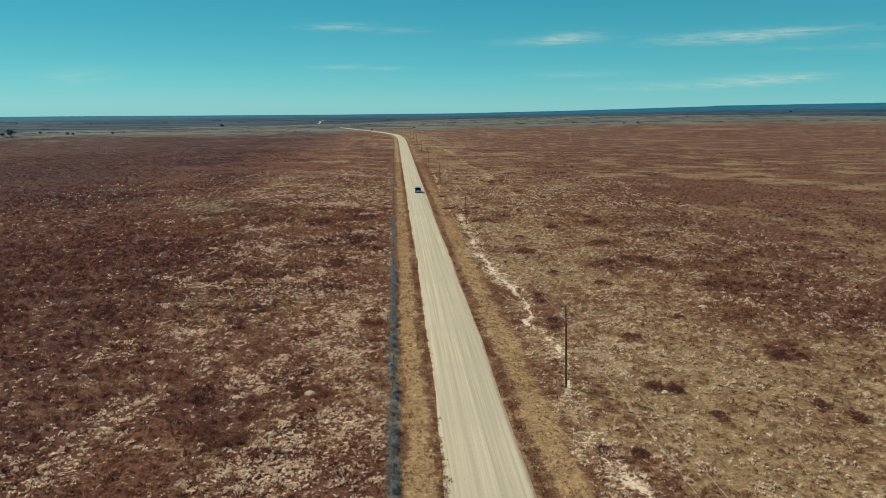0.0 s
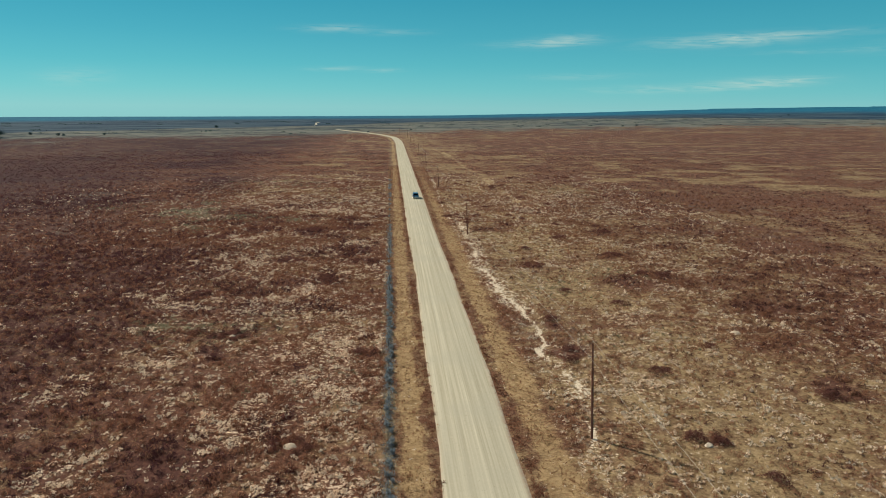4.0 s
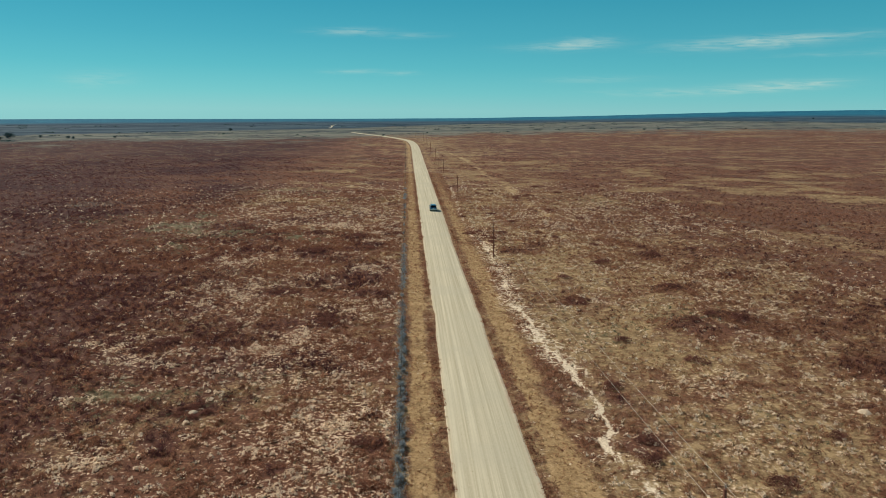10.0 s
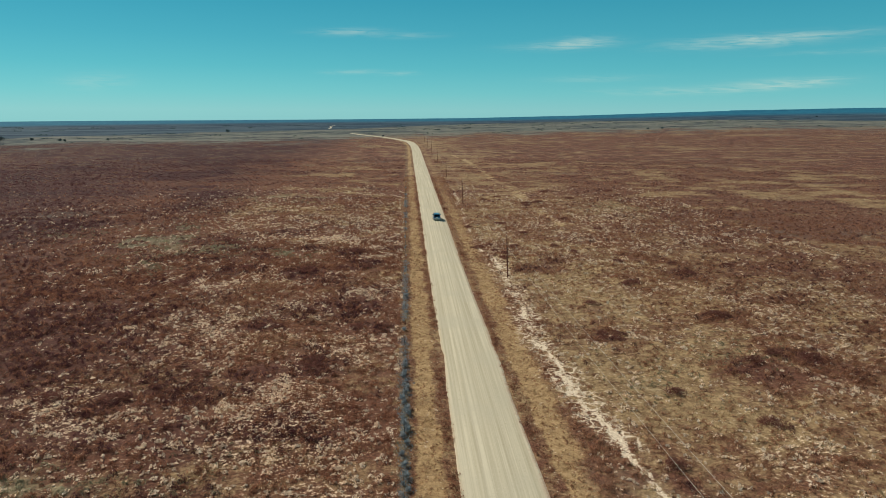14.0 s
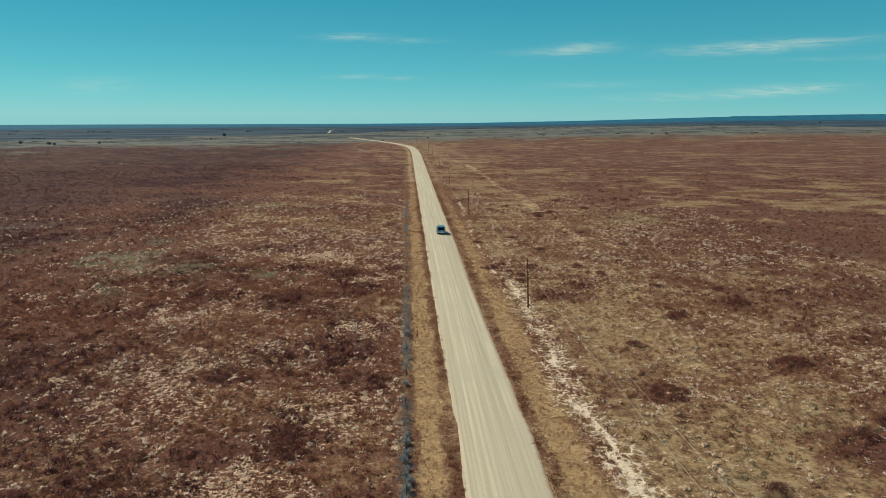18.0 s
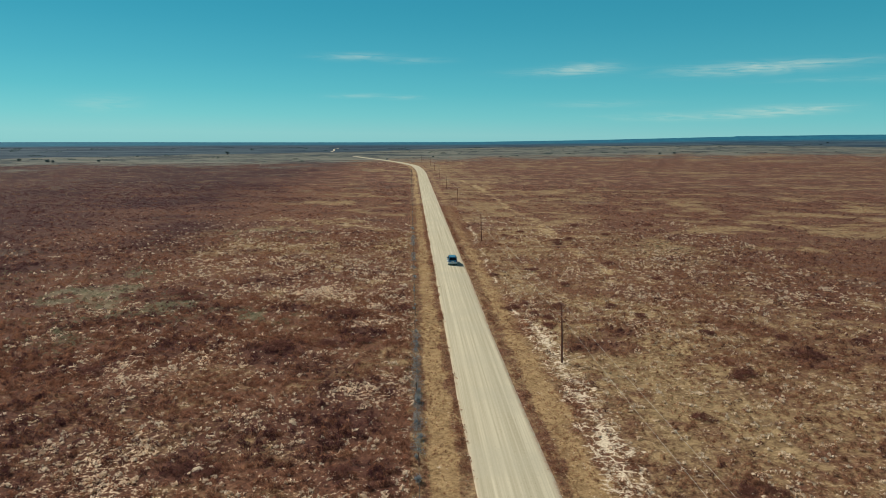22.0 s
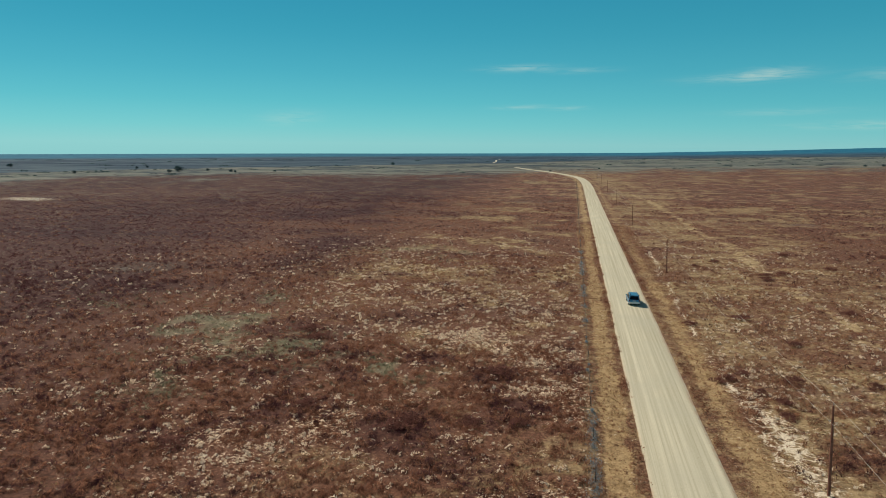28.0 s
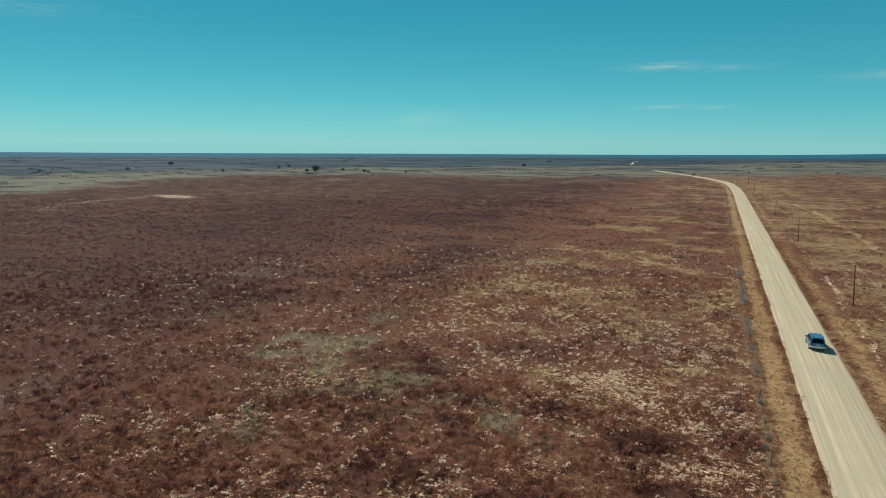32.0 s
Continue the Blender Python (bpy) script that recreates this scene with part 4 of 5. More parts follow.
def clumps(P, size, k, r, h, w, seed, flat=0.0):
    """Triangles for bushy clumps at P: k leaf sprays each, set over a low dome and turned every way."""
    g = np.random.default_rng(seed)
    n = len(P)
    a, q = g.uniform(0, 2 * np.pi, (n, k)), np.sqrt(g.uniform(0, 1, (n, k)))
    s = size[:, None]
    squash = g.uniform(0.6, 1.5, (n, 1))
    up = h * np.sqrt(np.clip(1 - q**2, 0, 1)) * g.uniform(0.25, 1.1, (n, k)) + 0.03
    mid = P[:, None, :] + np.stack([q * r * s * squash * np.cos(a), q * r * s / squash * np.sin(a), up * s], -1)
    u = g.normal(0, 1, (n, k, 3))
    u /= np.linalg.norm(u, axis=-1, keepdims=True)
    if flat:
        u[..., 2] *= 1 - flat
        u /= np.linalg.norm(u, axis=-1, keepdims=True)
    v = np.cross(u, g.normal(0, 1, (n, k, 3)))
    if flat:
        v[..., 2] *= 1 - flat
    v /= np.linalg.norm(v, axis=-1, keepdims=True)
    z = (w * s * g.uniform(0.6, 1.5, (n, k)))[..., None]
    return np.stack([mid + u * z * 1.25, mid - u * z * 0.6 + v * z * 0.7, mid - u * z * 0.6 - v * z * 0.7], 2).reshape(-1, 3)


def shrubs(P, size, k, r, h, long, w, seed):
    """Triangles for low rounded shrubs at P: k feathery twigs each, over an uneven dome, pointing up and out."""
    g = np.random.default_rng(seed)
    n = len(P)
    a, q = g.uniform(0, 2 * np.pi, (n, k)), np.sqrt(g.uniform(0, 1, (n, k)))
    s = size[:, None]
    turn, wide = g.uniform(0, np.pi, (n, 1)), g.uniform(0.75, 1.35, (n, 1))
    u, v = q * np.cos(a) * wide, q * np.sin(a) / wide
    x, y = u * np.cos(turn) - v * np.sin(turn), u * np.sin(turn) + v * np.cos(turn)
    up = h * np.sqrt(np.clip(1 - q**2, 0, 1)) * g.uniform(0.35, 1.05, (n, k)) * g.uniform(0.7, 1.25, (n, 1)) + 0.04
    mid = P[:, None, :] + np.stack([x * r * s, y * r * s, up * s], -1)
    out = np.stack([x, y, 0.55 + 0 * q], -1) + g.normal(0, 0.16, (n, k, 3))
    out /= np.linalg.norm(out, axis=-1, keepdims=True)
    way = g.normal(0, 0.55, (n, k, 3)) + np.array([0, 0, 0.7])
    way -= out * (way * out).sum(-1, keepdims=True) * 0.75
    way /= np.linalg.norm(way, axis=-1, keepdims=True)
    side = np.cross(out, way) + g.normal(0, 0.25, (n, k, 3))
    side *= (w * s * g.uniform(0.6, 1.4, (n, k)) / np.linalg.norm(side, axis=-1))[..., None]
    way *= (long * s * g.uniform(0.4, 0.75, (n, k)))[..., None]
    return np.stack([mid - way - side, mid - way + side, mid + way], 2).reshape(-1, 3)


def triangles(name, verts, mat):
    return mesh_from(name, verts, np.arange(len(verts)).reshape(-1, 3), mat)


def spot_mesh(name, mat, seed, n, r, h, size, k, w, flare=True, lean=0.9):
    """One bush: n tufts spread over a flattened dome of radius r."""
    g = np.random.default_rng(seed)
    a, q = g.uniform(0, 2 * np.pi, n), np.sqrt(g.uniform(0, 1, n))
    q = q * (0.8 + 0.25 * np.sin(a * 2 + seed) + 0.12 * np.sin(a * 5 + seed))
    P = np.stack([q * r * np.cos(a), q * r * np.sin(a), h * np.clip(1 - q**2, 0, 1) * g.uniform(0.2, 1, n)], -1)
    body = clumps(P, g.uniform(0.7, 1.3, n), k, size * 0.9, size * 0.7, w * 1.6, seed + 1)
    twigs = tufts(P, g.uniform(0.7, 1.3, n), 3, size * 0.5, size, w * 0.5, lean, seed + 2, flare)
    return triangles(name, np.concatenate([body, twigs]), mat)


dark_meshes = [spot_mesh("dark_bush", MAT_DARK, 40 + i, 60, 1.15, 0.38, 0.40, 14, 0.032) for i in range(4)]
DARK = [(39.8, 115.1, 1.5), (42.3, 156.5, 1.6), (30.8, 150.1, 1.3), (-17.6, 114.5, 1.2), (-17.8, 177, 1.7), (-35.8, 106.8, 1.4),
        (32.6, 114.5, 1.2), (-29.4, 113, 1.3), (20.3, 106.2, 1.0), (-42.3, 107, 1.3), (-24.8, 161.8, 1.4), (-13.9, 128.3, 1.0),
        (29.1, 149.1, 0.9), (15.7, 181.6, 1.3), (-36.2, 163, 1.2), (-46.4, 189.8, 1.6), (-25.8, 159.9, 1.6), (-19, 162, 1.2), (16.5, 210.3, 1.3),
        (8.1, 204.9, 1.0), (30.4, 248.1, 1.6), (-44.4, 152.1, 1.5), (-8.6, 179.7, 0.9), (-18, 116.5, 1.2),
        (19.2, 58.2, 1.1), (21.0, 57.4, 0.9), (13.0, 77, 1.2), (22, 73, 1.2), (14.5, 92, 1.1), (26.5, 99, 1.2), (-24, 51, 1.5), (-21, 50, 1.3), (-11, 81, 0.9),
        (7.0, 179.4, 0.8), (8.4, 180.7, 0.9), (10.6, 182.8, 0.8), (12.4, 173.8, 1.0), (11.7, 169.9, 0.9), (20.1, 196.6, 1.1), (10.8, 176.7, 0.8), (29.1, 243.9, 1.4),
        (34.0, 250.8, 1.5), (22.9, 263.4, 1.3), (17.2, 256.2, 1.1), (41.5, 276.4, 1.6), (20.3, 138.1, 1.0), (36.5, 131.8, 1.2),
        (52.6, 162.1, 1.2), (33.2, 166.1, 1.2), (24.2, 181.3, 1.0), (26.8, 175.1, 1.0), (34.4, 216.3, 1.3), (39.2, 201.4, 1.2), (65.4, 279.6, 1.6), (45.8, 258.7, 1.4),
        (43.0, 164.5, 1.0), (-43.7, 186.1, 1.5), (-14.2, 163.0, 1.0), (36.4, 116.8, 1.0), (36.8, 65.9, 1.3), (12.8, 45.2, 0.8), (9.9, 46.0, 0.7), (14.1, 80.3, 1.0),
        (33.7, 53.4, 1.0), (35.4, 50.4, 1.1), (22.7, 51.3, 0.9), (31.3, 80.4, 0.8), (57.3, 81.2, 1.2)]
dr = random.Random(7)
for i, (x, y, s) in enumerate(DARK):
    ob = new("dark_bush", dark_meshes[i % 4])
    ob.matrix_basis = pose(x, y, lie(x, y), 0, 0, dr.uniform(0, 360)) @ Matrix.Diagonal((s, s * 0.9, 0.75 + 0.25 * s, 1))
    tagged(ob, "low dark brown leafless bush in dry grass" if s < 1.35 else "broad low dark brown bush in dry grass", "bush", "dark bushes on the prairie")


def tumbleweed_mesh(seed):
    """A ball of fine twigs that all grow from one root."""
    g = np.random.default_rng(seed)
    n = 230
    u = g.normal(0, 1, (n, 3))
    u /= np.linalg.norm(u, axis=1)[:, None]
    u = u * (0.35 + 0.65 * g.uniform(0, 1, n) ** 0.6)[:, None] * np.array([0.5, 0.5, 0.42])
    tip = u + np.array([0, 0, 0.42])
    side = np.cross(u, g.normal(0, 1, (n, 3)))
    side *= (g.uniform(0.010, 0.026, n) / np.linalg.norm(side, axis=1))[:, None]
    V = np.concatenate([[[0, 0, 0.3]], tip - side, tip + side])
    F = np.stack([np.zeros(n, int), 1 + np.arange(n), 1 + n + np.arange(n)], -1)
    return mesh_from("tumbleweed", V, F, MAT_BLUE)


blue_meshes = [tumbleweed_mesh(60 + i) for i in range(3)]
weeds = []
wy = 41.0
while wy < 116:
    weeds.append((-7.4 + dr.uniform(-0.3, 0.3), wy, dr.uniform(0.4, 0.85)))
    wy += dr.uniform(0.6, 2.0)
for y, s in ((122, 0.5), (127, 1.0), (131, 0.6), (134.5, 0.9), (138, 0.6), (143, 1.15), (145.5, 0.9), (152, 0.6), (159.5, 0.8), (163, 0.6), (167.5, 1.0), (173, 0.6), (179.7, 1.1), (182, 0.9),
             (191.5, 1.2), (194, 0.8), (203, 0.8), (214, 0.7), (222.5, 1.2), (230, 0.7), (243, 0.9), (254, 1.1), (268, 0.8), (290, 1.0), (312, 0.9)):
    weeds.append((-7.4 + dr.uniform(-0.25, 0.25), y, s * (0.8 if y < 150 else 0.55)))
for i, (x, y, s) in enumerate(weeds):
    ob = new("tumbleweed", blue_meshes[i % 3])
    ob.matrix_basis = pose(x, y, lie(x, y) + 0.02, 0, 0, dr.uniform(-20, 20)) @ Matrix.Diagonal((s * 0.95, s * 1.5, s, 1))
    tagged(ob, "blue-grey tumbleweed caught against the wire fence", "tumbleweed", "tumbleweeds along the fence")


def ant_mound(x, y, r):
    g = random.Random(int(x * 10) + 999)
    bm = bmesh.new()
    rings = [(0.0, 0.36), (0.35, 0.31), (0.7, 0.15), (1.0, 0.0)]
    loops = []
    for q, z in rings[1:]:
        loops.append([bm.verts.new((q * r * math.cos(a) * g.uniform(0.85, 1.15), q * r * math.sin(a) * g.uniform(0.85, 1.15), z * r * g.uniform(0.7, 1.2) - (0.05 if z == 0 else 0)))
                      for a in (2 * math.pi * i / 14 for i in range(14))])
    tip = bm.verts.new((0, 0, rings[0][1] * r))
    for i in range(14):
        bm.faces.new((tip, loops[0][i], loops[0][(i + 1) % 14]))
        for a, b in zip(loops, loops[1:]):
            bm.faces.new((a[i], b[i], b[(i + 1) % 14], a[(i + 1) % 14]))
    for f in bm.faces:
        f.smooth = True
    me = bpy.data.meshes.new("ant_mound")
    bm.to_mesh(me)
    bm.free()
    me.materials.append(MAT_SOIL)
    ob = new("ant_mound", me)
    ob.matrix_basis = pose(x, y, lie(x, y))
    tagged(ob, "pale bare soil mound ringed by dark brush", "mound", "mounds on the prairie")


MOUNDS = [(-15.8, 59.1, 0.66), (-27.0, 87.6, 0.5), (-25.4, 129.4, 0.52), (19.1, 124.3, 0.3), (36.4, 131.6, 0.34), (37.1, 85.3, 0.7)]
for mnd in MOUNDS:
    ant_mound(*mnd)
ring = random.Random(21)
for x, y, r in MOUNDS[:5]:
    for i in range(5):
        a = 2 * math.pi * i / 5 + ring.uniform(-0.3, 0.3)
        s = 0.6 * ring.uniform(0.85, 1.3)
        bx, by = x + 1.45 * math.cos(a), y + 1.15 * math.sin(a)
        ob = new("dark_bush", dark_meshes[i % 4])
        ob.matrix_basis = pose(bx, by, lie(bx, by), 0, 0, ring.uniform(0, 360)) @ Matrix.Diagonal((s, s, s * 0.9, 1))
        tagged(ob, "low dark brown bush at the rim of a pale soil mound", "bush", "dark bushes on the prairie")


def boulder(x, y, s, seed):
    g = random.Random(seed)
    bm = bmesh.new()
    bmesh.ops.create_icosphere(bm, subdivisions=2, radius=s)
    for v in bm.verts:
        v.co = Vector((v.co.x * 1.3, v.co.y, max(v.co.z, -0.2 * s) * 0.55)) * g.uniform(0.86, 1.12)
    me = bpy.data.meshes.new("boulder")
    bm.to_mesh(me)
    bm.free()
    me.materials.append(MAT_STONE)
    ob = new("boulder", me)
    ob.matrix_basis = pose(x, y, lie(x, y), 0, 0, g.uniform(0, 360))
    tagged(ob, "pale limestone boulder lying in dry brush", "boulder")


boulder(19.9, 57.0, 0.36, 1)
for i in range(14):
    boulder(-255 + dr.gauss(0, 9), 367 + dr.gauss(0, 4), dr.uniform(0.3, 0.8), 50 + i)


def tree(x, y, tall, wide, seed, label):
    g = np.random.default_rng(seed)
    top = tagged(empty("tree", pose(x, y, lie(x, y))), label, "tree", "far trees")
    bm = bmesh.new()
    tube(bm, (0, 0, -0.3), (0.05 * tall, 0, tall * 0.45), 0.05 * tall, 0.03 * tall, 8)
    for i in range(6):
        a = i * 1.05 + seed
        tube(bm, (0.03 * tall, 0, tall * (0.2 + 0.04 * i)), (wide * 0.32 * math.cos(a), wide * 0.32 * math.sin(a), tall * (0.45 + 0.06 * i)), 0.022 * tall, 0.008 * tall, 5)
    part("trunk", bm, MAT_BARK, top)
    n = 240
    u = g.normal(0, 1, (n, 3))
    u /= np.linalg.norm(u, axis=1)[:, None]
    u *= (g.uniform(0.2, 1, n) ** 0.4)[:, None] * (0.8 + 0.3 * np.sin(3 * np.arctan2(u[:, 1], u[:, 0]) + seed))[:, None]
    P = np.stack([u[:, 0] * wide / 2, u[:, 1] * wide / 2, tall * 0.5 + u[:, 2] * tall * 0.48], -1)
    crown = new("crown", triangles("crown", tufts(P, g.uniform(0.7, 1.3, n), 9, 0.06 * tall, 0.11 * tall, 0.035 * tall, 1.6, seed, True), MAT_JUNIPER))
    crown.parent = top


TREES = [(-375, 674, 6.5, 10), (-369, 650, 3.5, 5), (-679, 799, 5, 8), (-433, 609, 3, 4), (-324, 679, 3, 4), (-316, 672, 2.5, 3), (-266, 1040, 4.6, 6.5), (-362, 703, 3.0, 4),
         (-590, 545, 2.2, 7), (-559, 524, 2, 5), (-620, 560, 2.2, 9), (-540, 600, 3, 5), (-480, 760, 3, 4), (-495, 800, 3, 4), (363, 1063, 3, 5), (392, 1080, 3, 5), (1093, 1809, 4.5, 6), (-290, 700, 2.5, 3)]
for i, (x, y, tall, wide) in enumerate(TREES):
    tree(x, y, tall, wide, 100 + i, "round dark green tree standing alone far across the plain" if tall > 4 else "small dark green tree far across the plain")


def far_brush(count, seed):
    """Low dark thickets dotted over the far grassland."""
    g = np.random.default_rng(seed)
    b = np.radians(g.uniform(-66, 48, count))
    r = 480 + 1500 * g.uniform(0, 1, count) ** 1.3
    x, y = r * np.sin(b), r * np.cos(b)
    on = (fields(x, y)["meadow"] > 0.6) & (fbm(x, y, 130, 17) > 0.5) & (np.abs(x - np.interp(y, [p[1] for p in ROAD], [p[0] for p in ROAD])) > 12)
    x, y, r = x[on], y[on], r[on]
    return clumps(np.stack([x, y, height(x, y)], -1), g.uniform(0.5, 1.3, len(x)) * (0.7 + r / 1500), 14, 4.0, 0.6, 0.5, seed)


tagged(new("far_brush", triangles("far_brush", far_brush(1400, 31), MAT_THICKET)), "dark green thickets dotted over the far grassland", "vegetation", kind="stuff")


# ---- the plant cover ----
def open_soil(x, y):
    """True where no mound or boulder lies."""
    free = np.ones(len(x), bool)
    for px, py, r in MOUNDS + [(19.9, 57.0, 0.5)]:
        free &= np.hypot(x - px, y - py) > r * 1.05
    return free


def scatter(count, lo, hi, seed):
    """Even places on the plain, on both sides of the road, at ground distances lo to hi from the stretch that is passed."""
    g = np.random.default_rng(seed)
    beside = lo < 0
    y = g.uniform(-70, 170, count) if beside else g.uniform(34, 116 + hi, count)
    left = -np.maximum(0.68 * (y + 4) + 9, 1.62 * (y - 116) + 16)
    right = 0.84 * (y + 4) - 4
    if beside:
        x = g.uniform(-hi, hi, count)
        keep = (y < 34) | (x < left) | (x > right)
    else:
        x = left + (right - left) * g.uniform(0, 1, count)
        keep = g.uniform(0, 1, count) < (right - left) / ((right - left).max())
        e = np.maximum(45, np.hypot(x + 10, np.clip(y - 116, 0, None))) * np.exp(g.normal(0, 0.12, count))
        keep &= (e >= lo) & (e < hi)
    x, y = x[keep], y[keep]
    f = fields(x, y)
    on = (np.abs(x - np.interp(y, [p[1] for p in ROAD], [p[0] for p in ROAD])) > 3.45) & (f["sand"] + g.normal(0, 0.2, len(x)) < 0.5) & (f["bare"] + g.normal(0, 0.22, len(x)) < 0.44) & (f["meadow"] + g.normal(0, 0.22, len(x)) < 0.5) & (g.uniform(0, 1, len(x)) > 0.35 * f["veins"]) & open_soil(x, y)
    x, y = x[on], y[on]
    return np.stack([x, y, height(x, y)], -1), {k: v[on] for k, v in f.items()}, g


def verge_places(count, seed):
    """Short mown grass on both verges of the stretch that is passed."""
    g = np.random.default_rng(seed)
    y = -60 + 394 * g.uniform(0, 1, count) ** 1.1
    side = g.uniform(0, 1, count) < 0.5
    x = np.where(side, g.uniform(-8.2, -3.45, count), g.uniform(3.55, 9.0, count))
    f = fields(x, y)
    tan = g.uniform(0, 1, count) < f["verge"] * 0.85 + 0.15
    on = f["bare"] < 0.45
    return np.stack([x, y, height(x, y)], -1)[on], tan[on], g


def plant(zones, kinds):
    heaps = {k: [] for k in kinds}
    for count, lo, hi, big, fewer, low, seed in zones:
        P, f, g = scatter(count, lo, hi, seed)
        n = len(P)
        x, y = P[:, 0], P[:, 1]
        verge = np.abs(x) < 8.0
        corridor = smooth(x, 9, 12) * smooth(-x, -31, -23) * smooth(y, 76, 92) * smooth(-y, -190, -145)
        n2 = fbm(x, y, 6, 91)
        close = thick(x, y) if hi < 200 else np.full(n, 0.5)
        rows = far_rows(x, y) if hi >= 200 else np.full(n, 0.5)
        u = g.uniform(0, 1, (7, n))
        rest = u[0] > 0.5 * f["pale"] * (1 - close)
        pick_green = rest & (u[2] < f["green"] * 0.7)
        rest &= ~pick_green
        pick_tan = rest & (u[3] < np.clip(f["tan"] * np.where(x > 0, 0.45 + 0.4 * np.maximum(corridor, smooth(x, 13, 19) * smooth(-y, -80, -56)), 0.76) + (n2 - 0.5) * 0.35, 0, 1) * (1.7 - 1.4 * rows))
        rest &= ~pick_tan & (u[6] < 0.3 + 0.7 * close)
        pick_maroon = rest & (u[4] < f["maroon"] + (rows - 0.5) * np.where(x > 0, 0.7, 0.9 - 0.5 * smooth(-x, 50, 100)))
        rest &= ~pick_maroon
        pick_rust = rest & (u[5] < np.where(x > 0, 0.85, 0.28))
        pick_brown = rest & ~pick_rust
        size = g.uniform(0.6, 1.35, n) * big * np.where(verge, 0.45, 1.0) * (1 - 0.22 * (x > 0) * smooth(f["tan"], 0.3, 0.55))
        for key, pick in (("green", pick_green), ("tan", pick_tan), ("rust", pick_rust), ("brown", pick_brown), ("maroon", pick_maroon)):
            k, r, h, w, lean = kinds[key]
            many = max(4, round(k * fewer))
            if key == "tan":
                heaps[key].append(tufts(P[pick], size[pick], many, r, h * low, w / fewer**0.5, lean, seed + len(key)))
            else:
                heaps[key].append(shrubs(P[pick], size[pick], many, r, h * low, lean, w / fewer**0.5, seed + len(key)))
    return {k: np.concatenate(v) for k, v in heaps.items()}


# blades or twigs, reach, height, half width of a blade, and the lean of grass or the length of twigs
KINDS = {"brown": (22, 0.31, 0.38, 0.026, 0.25), "rust": (21, 0.29, 0.34, 0.026, 0.23), "tan": (9, 0.26, 0.26, 0.030, 1.0),
         "maroon": (22, 0.34, 0.42, 0.028, 0.27), "green": (14, 0.32, 0.20, 0.034, 0.22)}
ZONES = [(270000, 40, 75, 1.0, 1.0, 1.0, 1), (240000, 75, 150, 1.15, 0.6, 0.9, 2), (270000, 150, 330, 1.3, 0.28, 0.6, 3), (170000, 330, 900, 1.5, 0.24, 0.5, 4), (40000, -1, 130, 1.3, 0.4, 0.8, 5)]


def stalk_places(count, seed):
    """Bleached stalks stand in the gaps between the shrubs."""
    g = np.random.default_rng(seed)
    y = 36 + 264 * g.uniform(0, 1, count) ** 1.25
    half = 0.75 * (y + 4) + 12
    x = np.clip(-half * 1.05, -115, 0) + g.uniform(0, 1, count) * (np.clip(half * 1.05, 0, 115) + np.clip(half, 0, 80))
    f = fields(x, y)
    keep = (g.uniform(0, 1, count) < 1.25 * f["pale"] * (1 - 0.8 * thick(x, y)) * (0.12 + 0.88 * smooth(fbm(x, y, 0.9, 151, 2), 0.48, 0.60))) & (np.abs(x) > 7.9) & (f["bare"] < 0.5) & open_soil(x, y)
    x, y = x[keep], y[keep]
    return np.stack([x, y, height(x, y)], -1), g


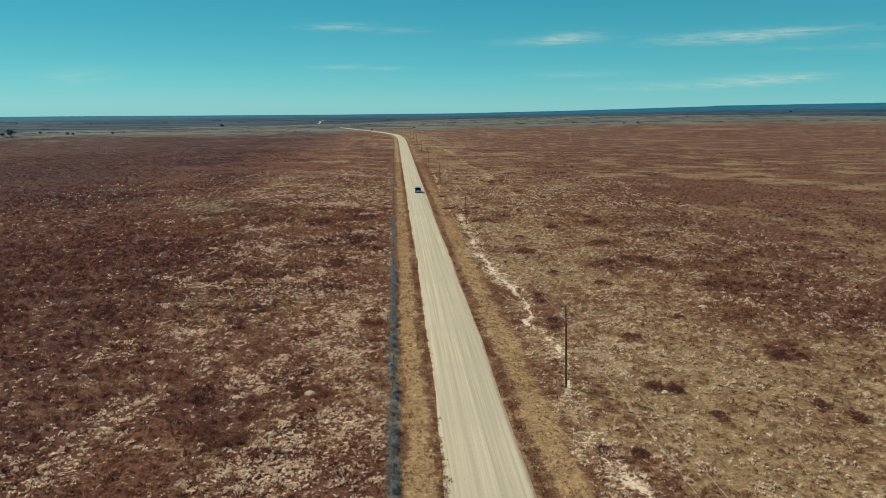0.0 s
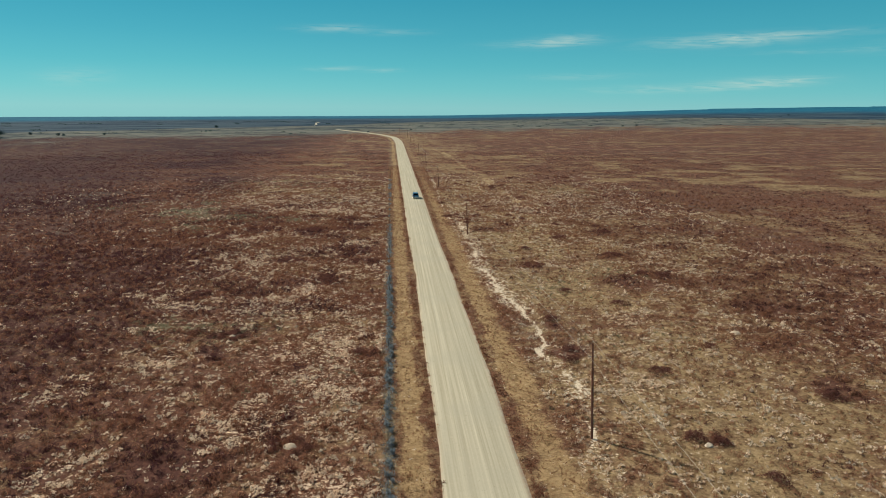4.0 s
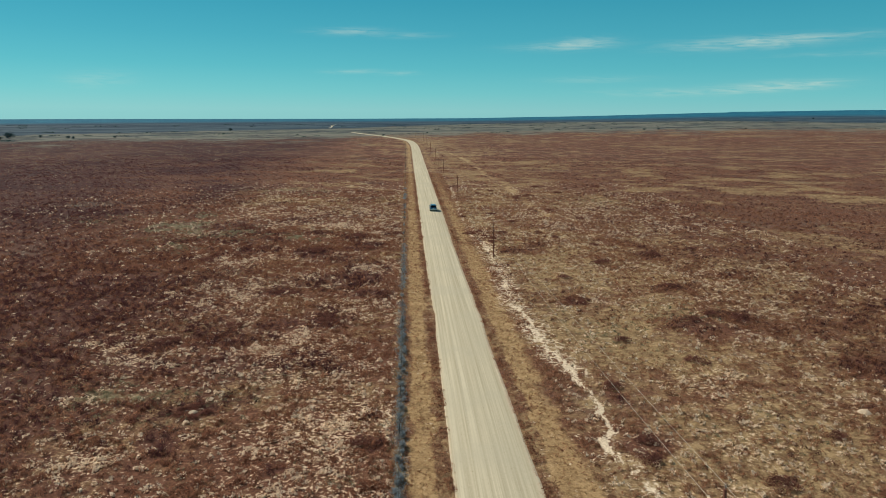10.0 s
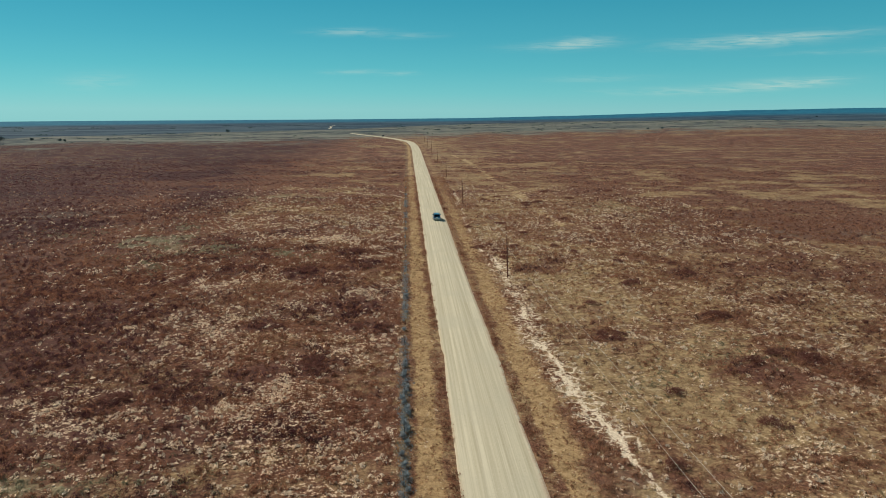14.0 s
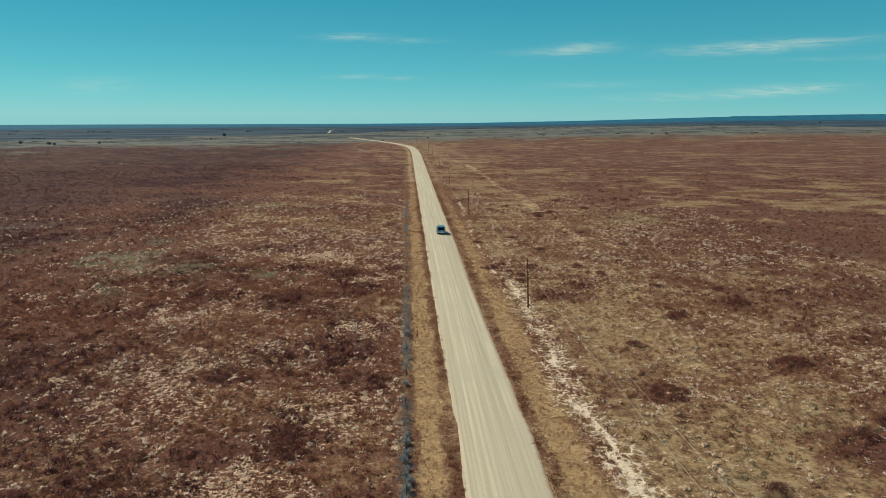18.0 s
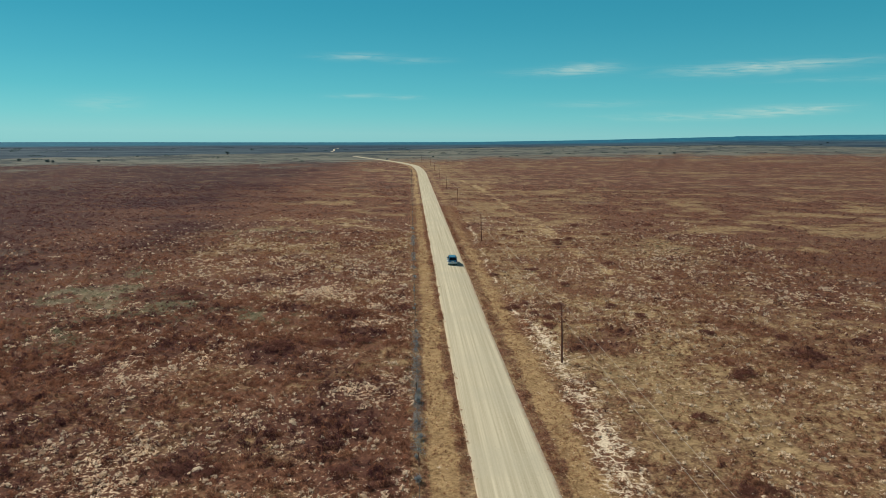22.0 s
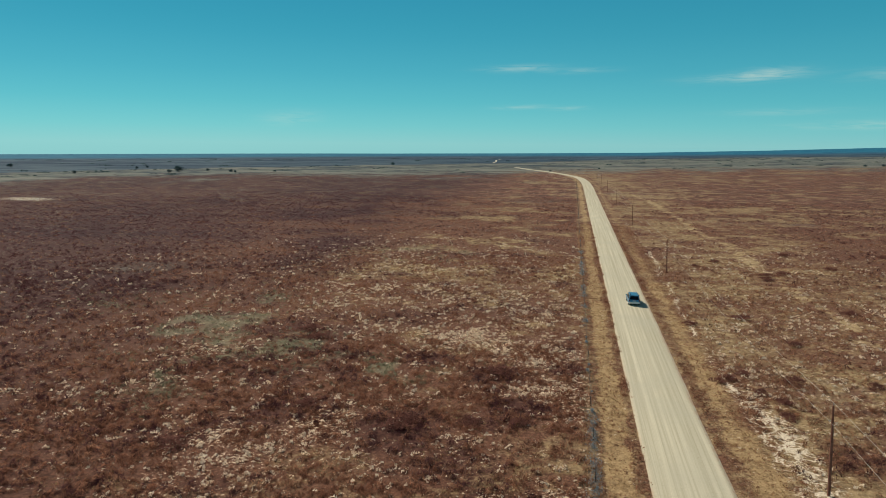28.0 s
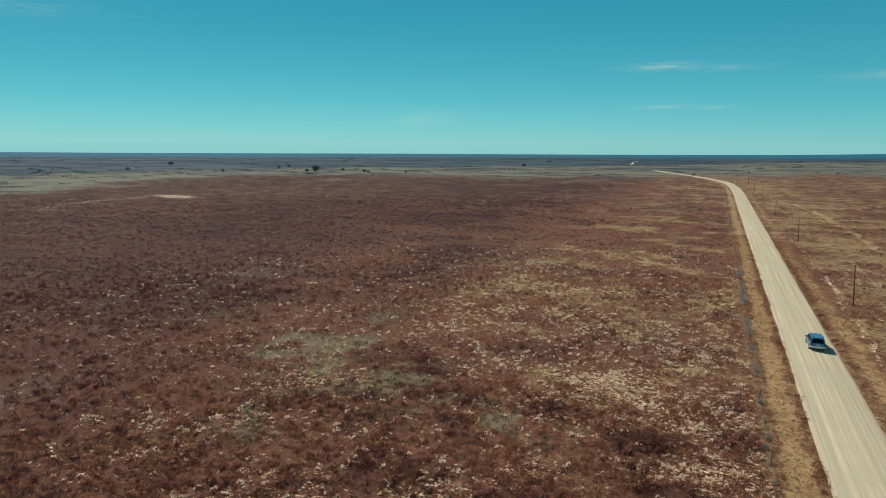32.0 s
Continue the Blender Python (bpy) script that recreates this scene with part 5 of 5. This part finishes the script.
cover = plant(ZONES, KINDS)
S, sg = stalk_places(310000, 66)
cover["pale"] = clumps(S, sg.uniform(0.55, 1.5, len(S)) * (1 + 0.22 * smooth(S[:, 1], 150, 200)), 8, 0.19, 0.15, 0.092, 67)
V, is_tan, vg = verge_places(42000, 77)
cover["verge"] = tufts(V[is_tan], vg.uniform(0.5, 1.3, is_tan.sum()), 8, 0.2, 0.20, 0.028, 1.2, 78)
eg = np.random.default_rng(80)
ey = eg.uniform(34, 330, 5200)
es = eg.uniform(0, 1, 5200) < 0.5
ex = np.where(es, -3.25 - np.abs(eg.normal(0, 0.4, 5200)), 3.5 + np.abs(eg.normal(0, 0.4, 5200)))
clumpy = fbm(ex, ey, 3, 95) > 0.51
E2 = np.stack([ex, ey, height(ex, ey)], -1)[clumpy]
cover["brown"] = np.concatenate([cover["brown"], clumps(E2, eg.uniform(0.4, 1.1, len(E2)), 12, 0.34, 0.26, 0.06, 81)])
fg = np.random.default_rng(90)
fy = 34 + 250 * fg.uniform(0, 1, 3400) ** 1.3
fx = -7.45 + fg.normal(0, 0.30, 3400)
overgrown = fbm(fx * 0, fy, 9, 97) + 0.18 * (fy < 116) > 0.47
W2 = np.stack([fx, fy, height(fx, fy)], -1)[overgrown]
cover["weeds"] = clumps(W2, fg.uniform(0.5, 1.2, len(W2)), 13, 0.26, 0.42, 0.045, 91)
dull = V[~is_tan]
cover["rust"] = np.concatenate([cover["rust"], clumps(dull, vg.uniform(0.5, 1.1, len(dull)), 8, 0.24, 0.16, 0.05, 79)])
for key, mat, name, label in (("brown", MAT_BROWN, "brown_shrubs", "low dark reddish brown shrubs covering the prairie"),
                              ("maroon", MAT_MAROON, "maroon_shrubs", "dark maroon brown shrubs in patches on the prairie"),
                              ("weeds", MAT_BLUE, "fence_weeds", "blue grey dry weeds grown through the wire fence"),
                              ("rust", MAT_RUST, "rust_shrubs", "low rust brown shrubs covering the prairie"),
                              ("tan", MAT_TAN, "dry_grass", "short dry tan grass covering the prairie"),
                              ("verge", MAT_OCHRE, "verge_grass", "short ochre grass on both verges of the road"),
                              ("pale", MAT_PALE, "pale_stalks", "tufts of bleached pale stalks between the shrubs"),
                              ("green", MAT_GREEN, "green_weeds", "patches of grey green weeds in the dry grass")):
    tagged(new(name, triangles(name, cover[key], mat)), label, "vegetation", kind="stuff")
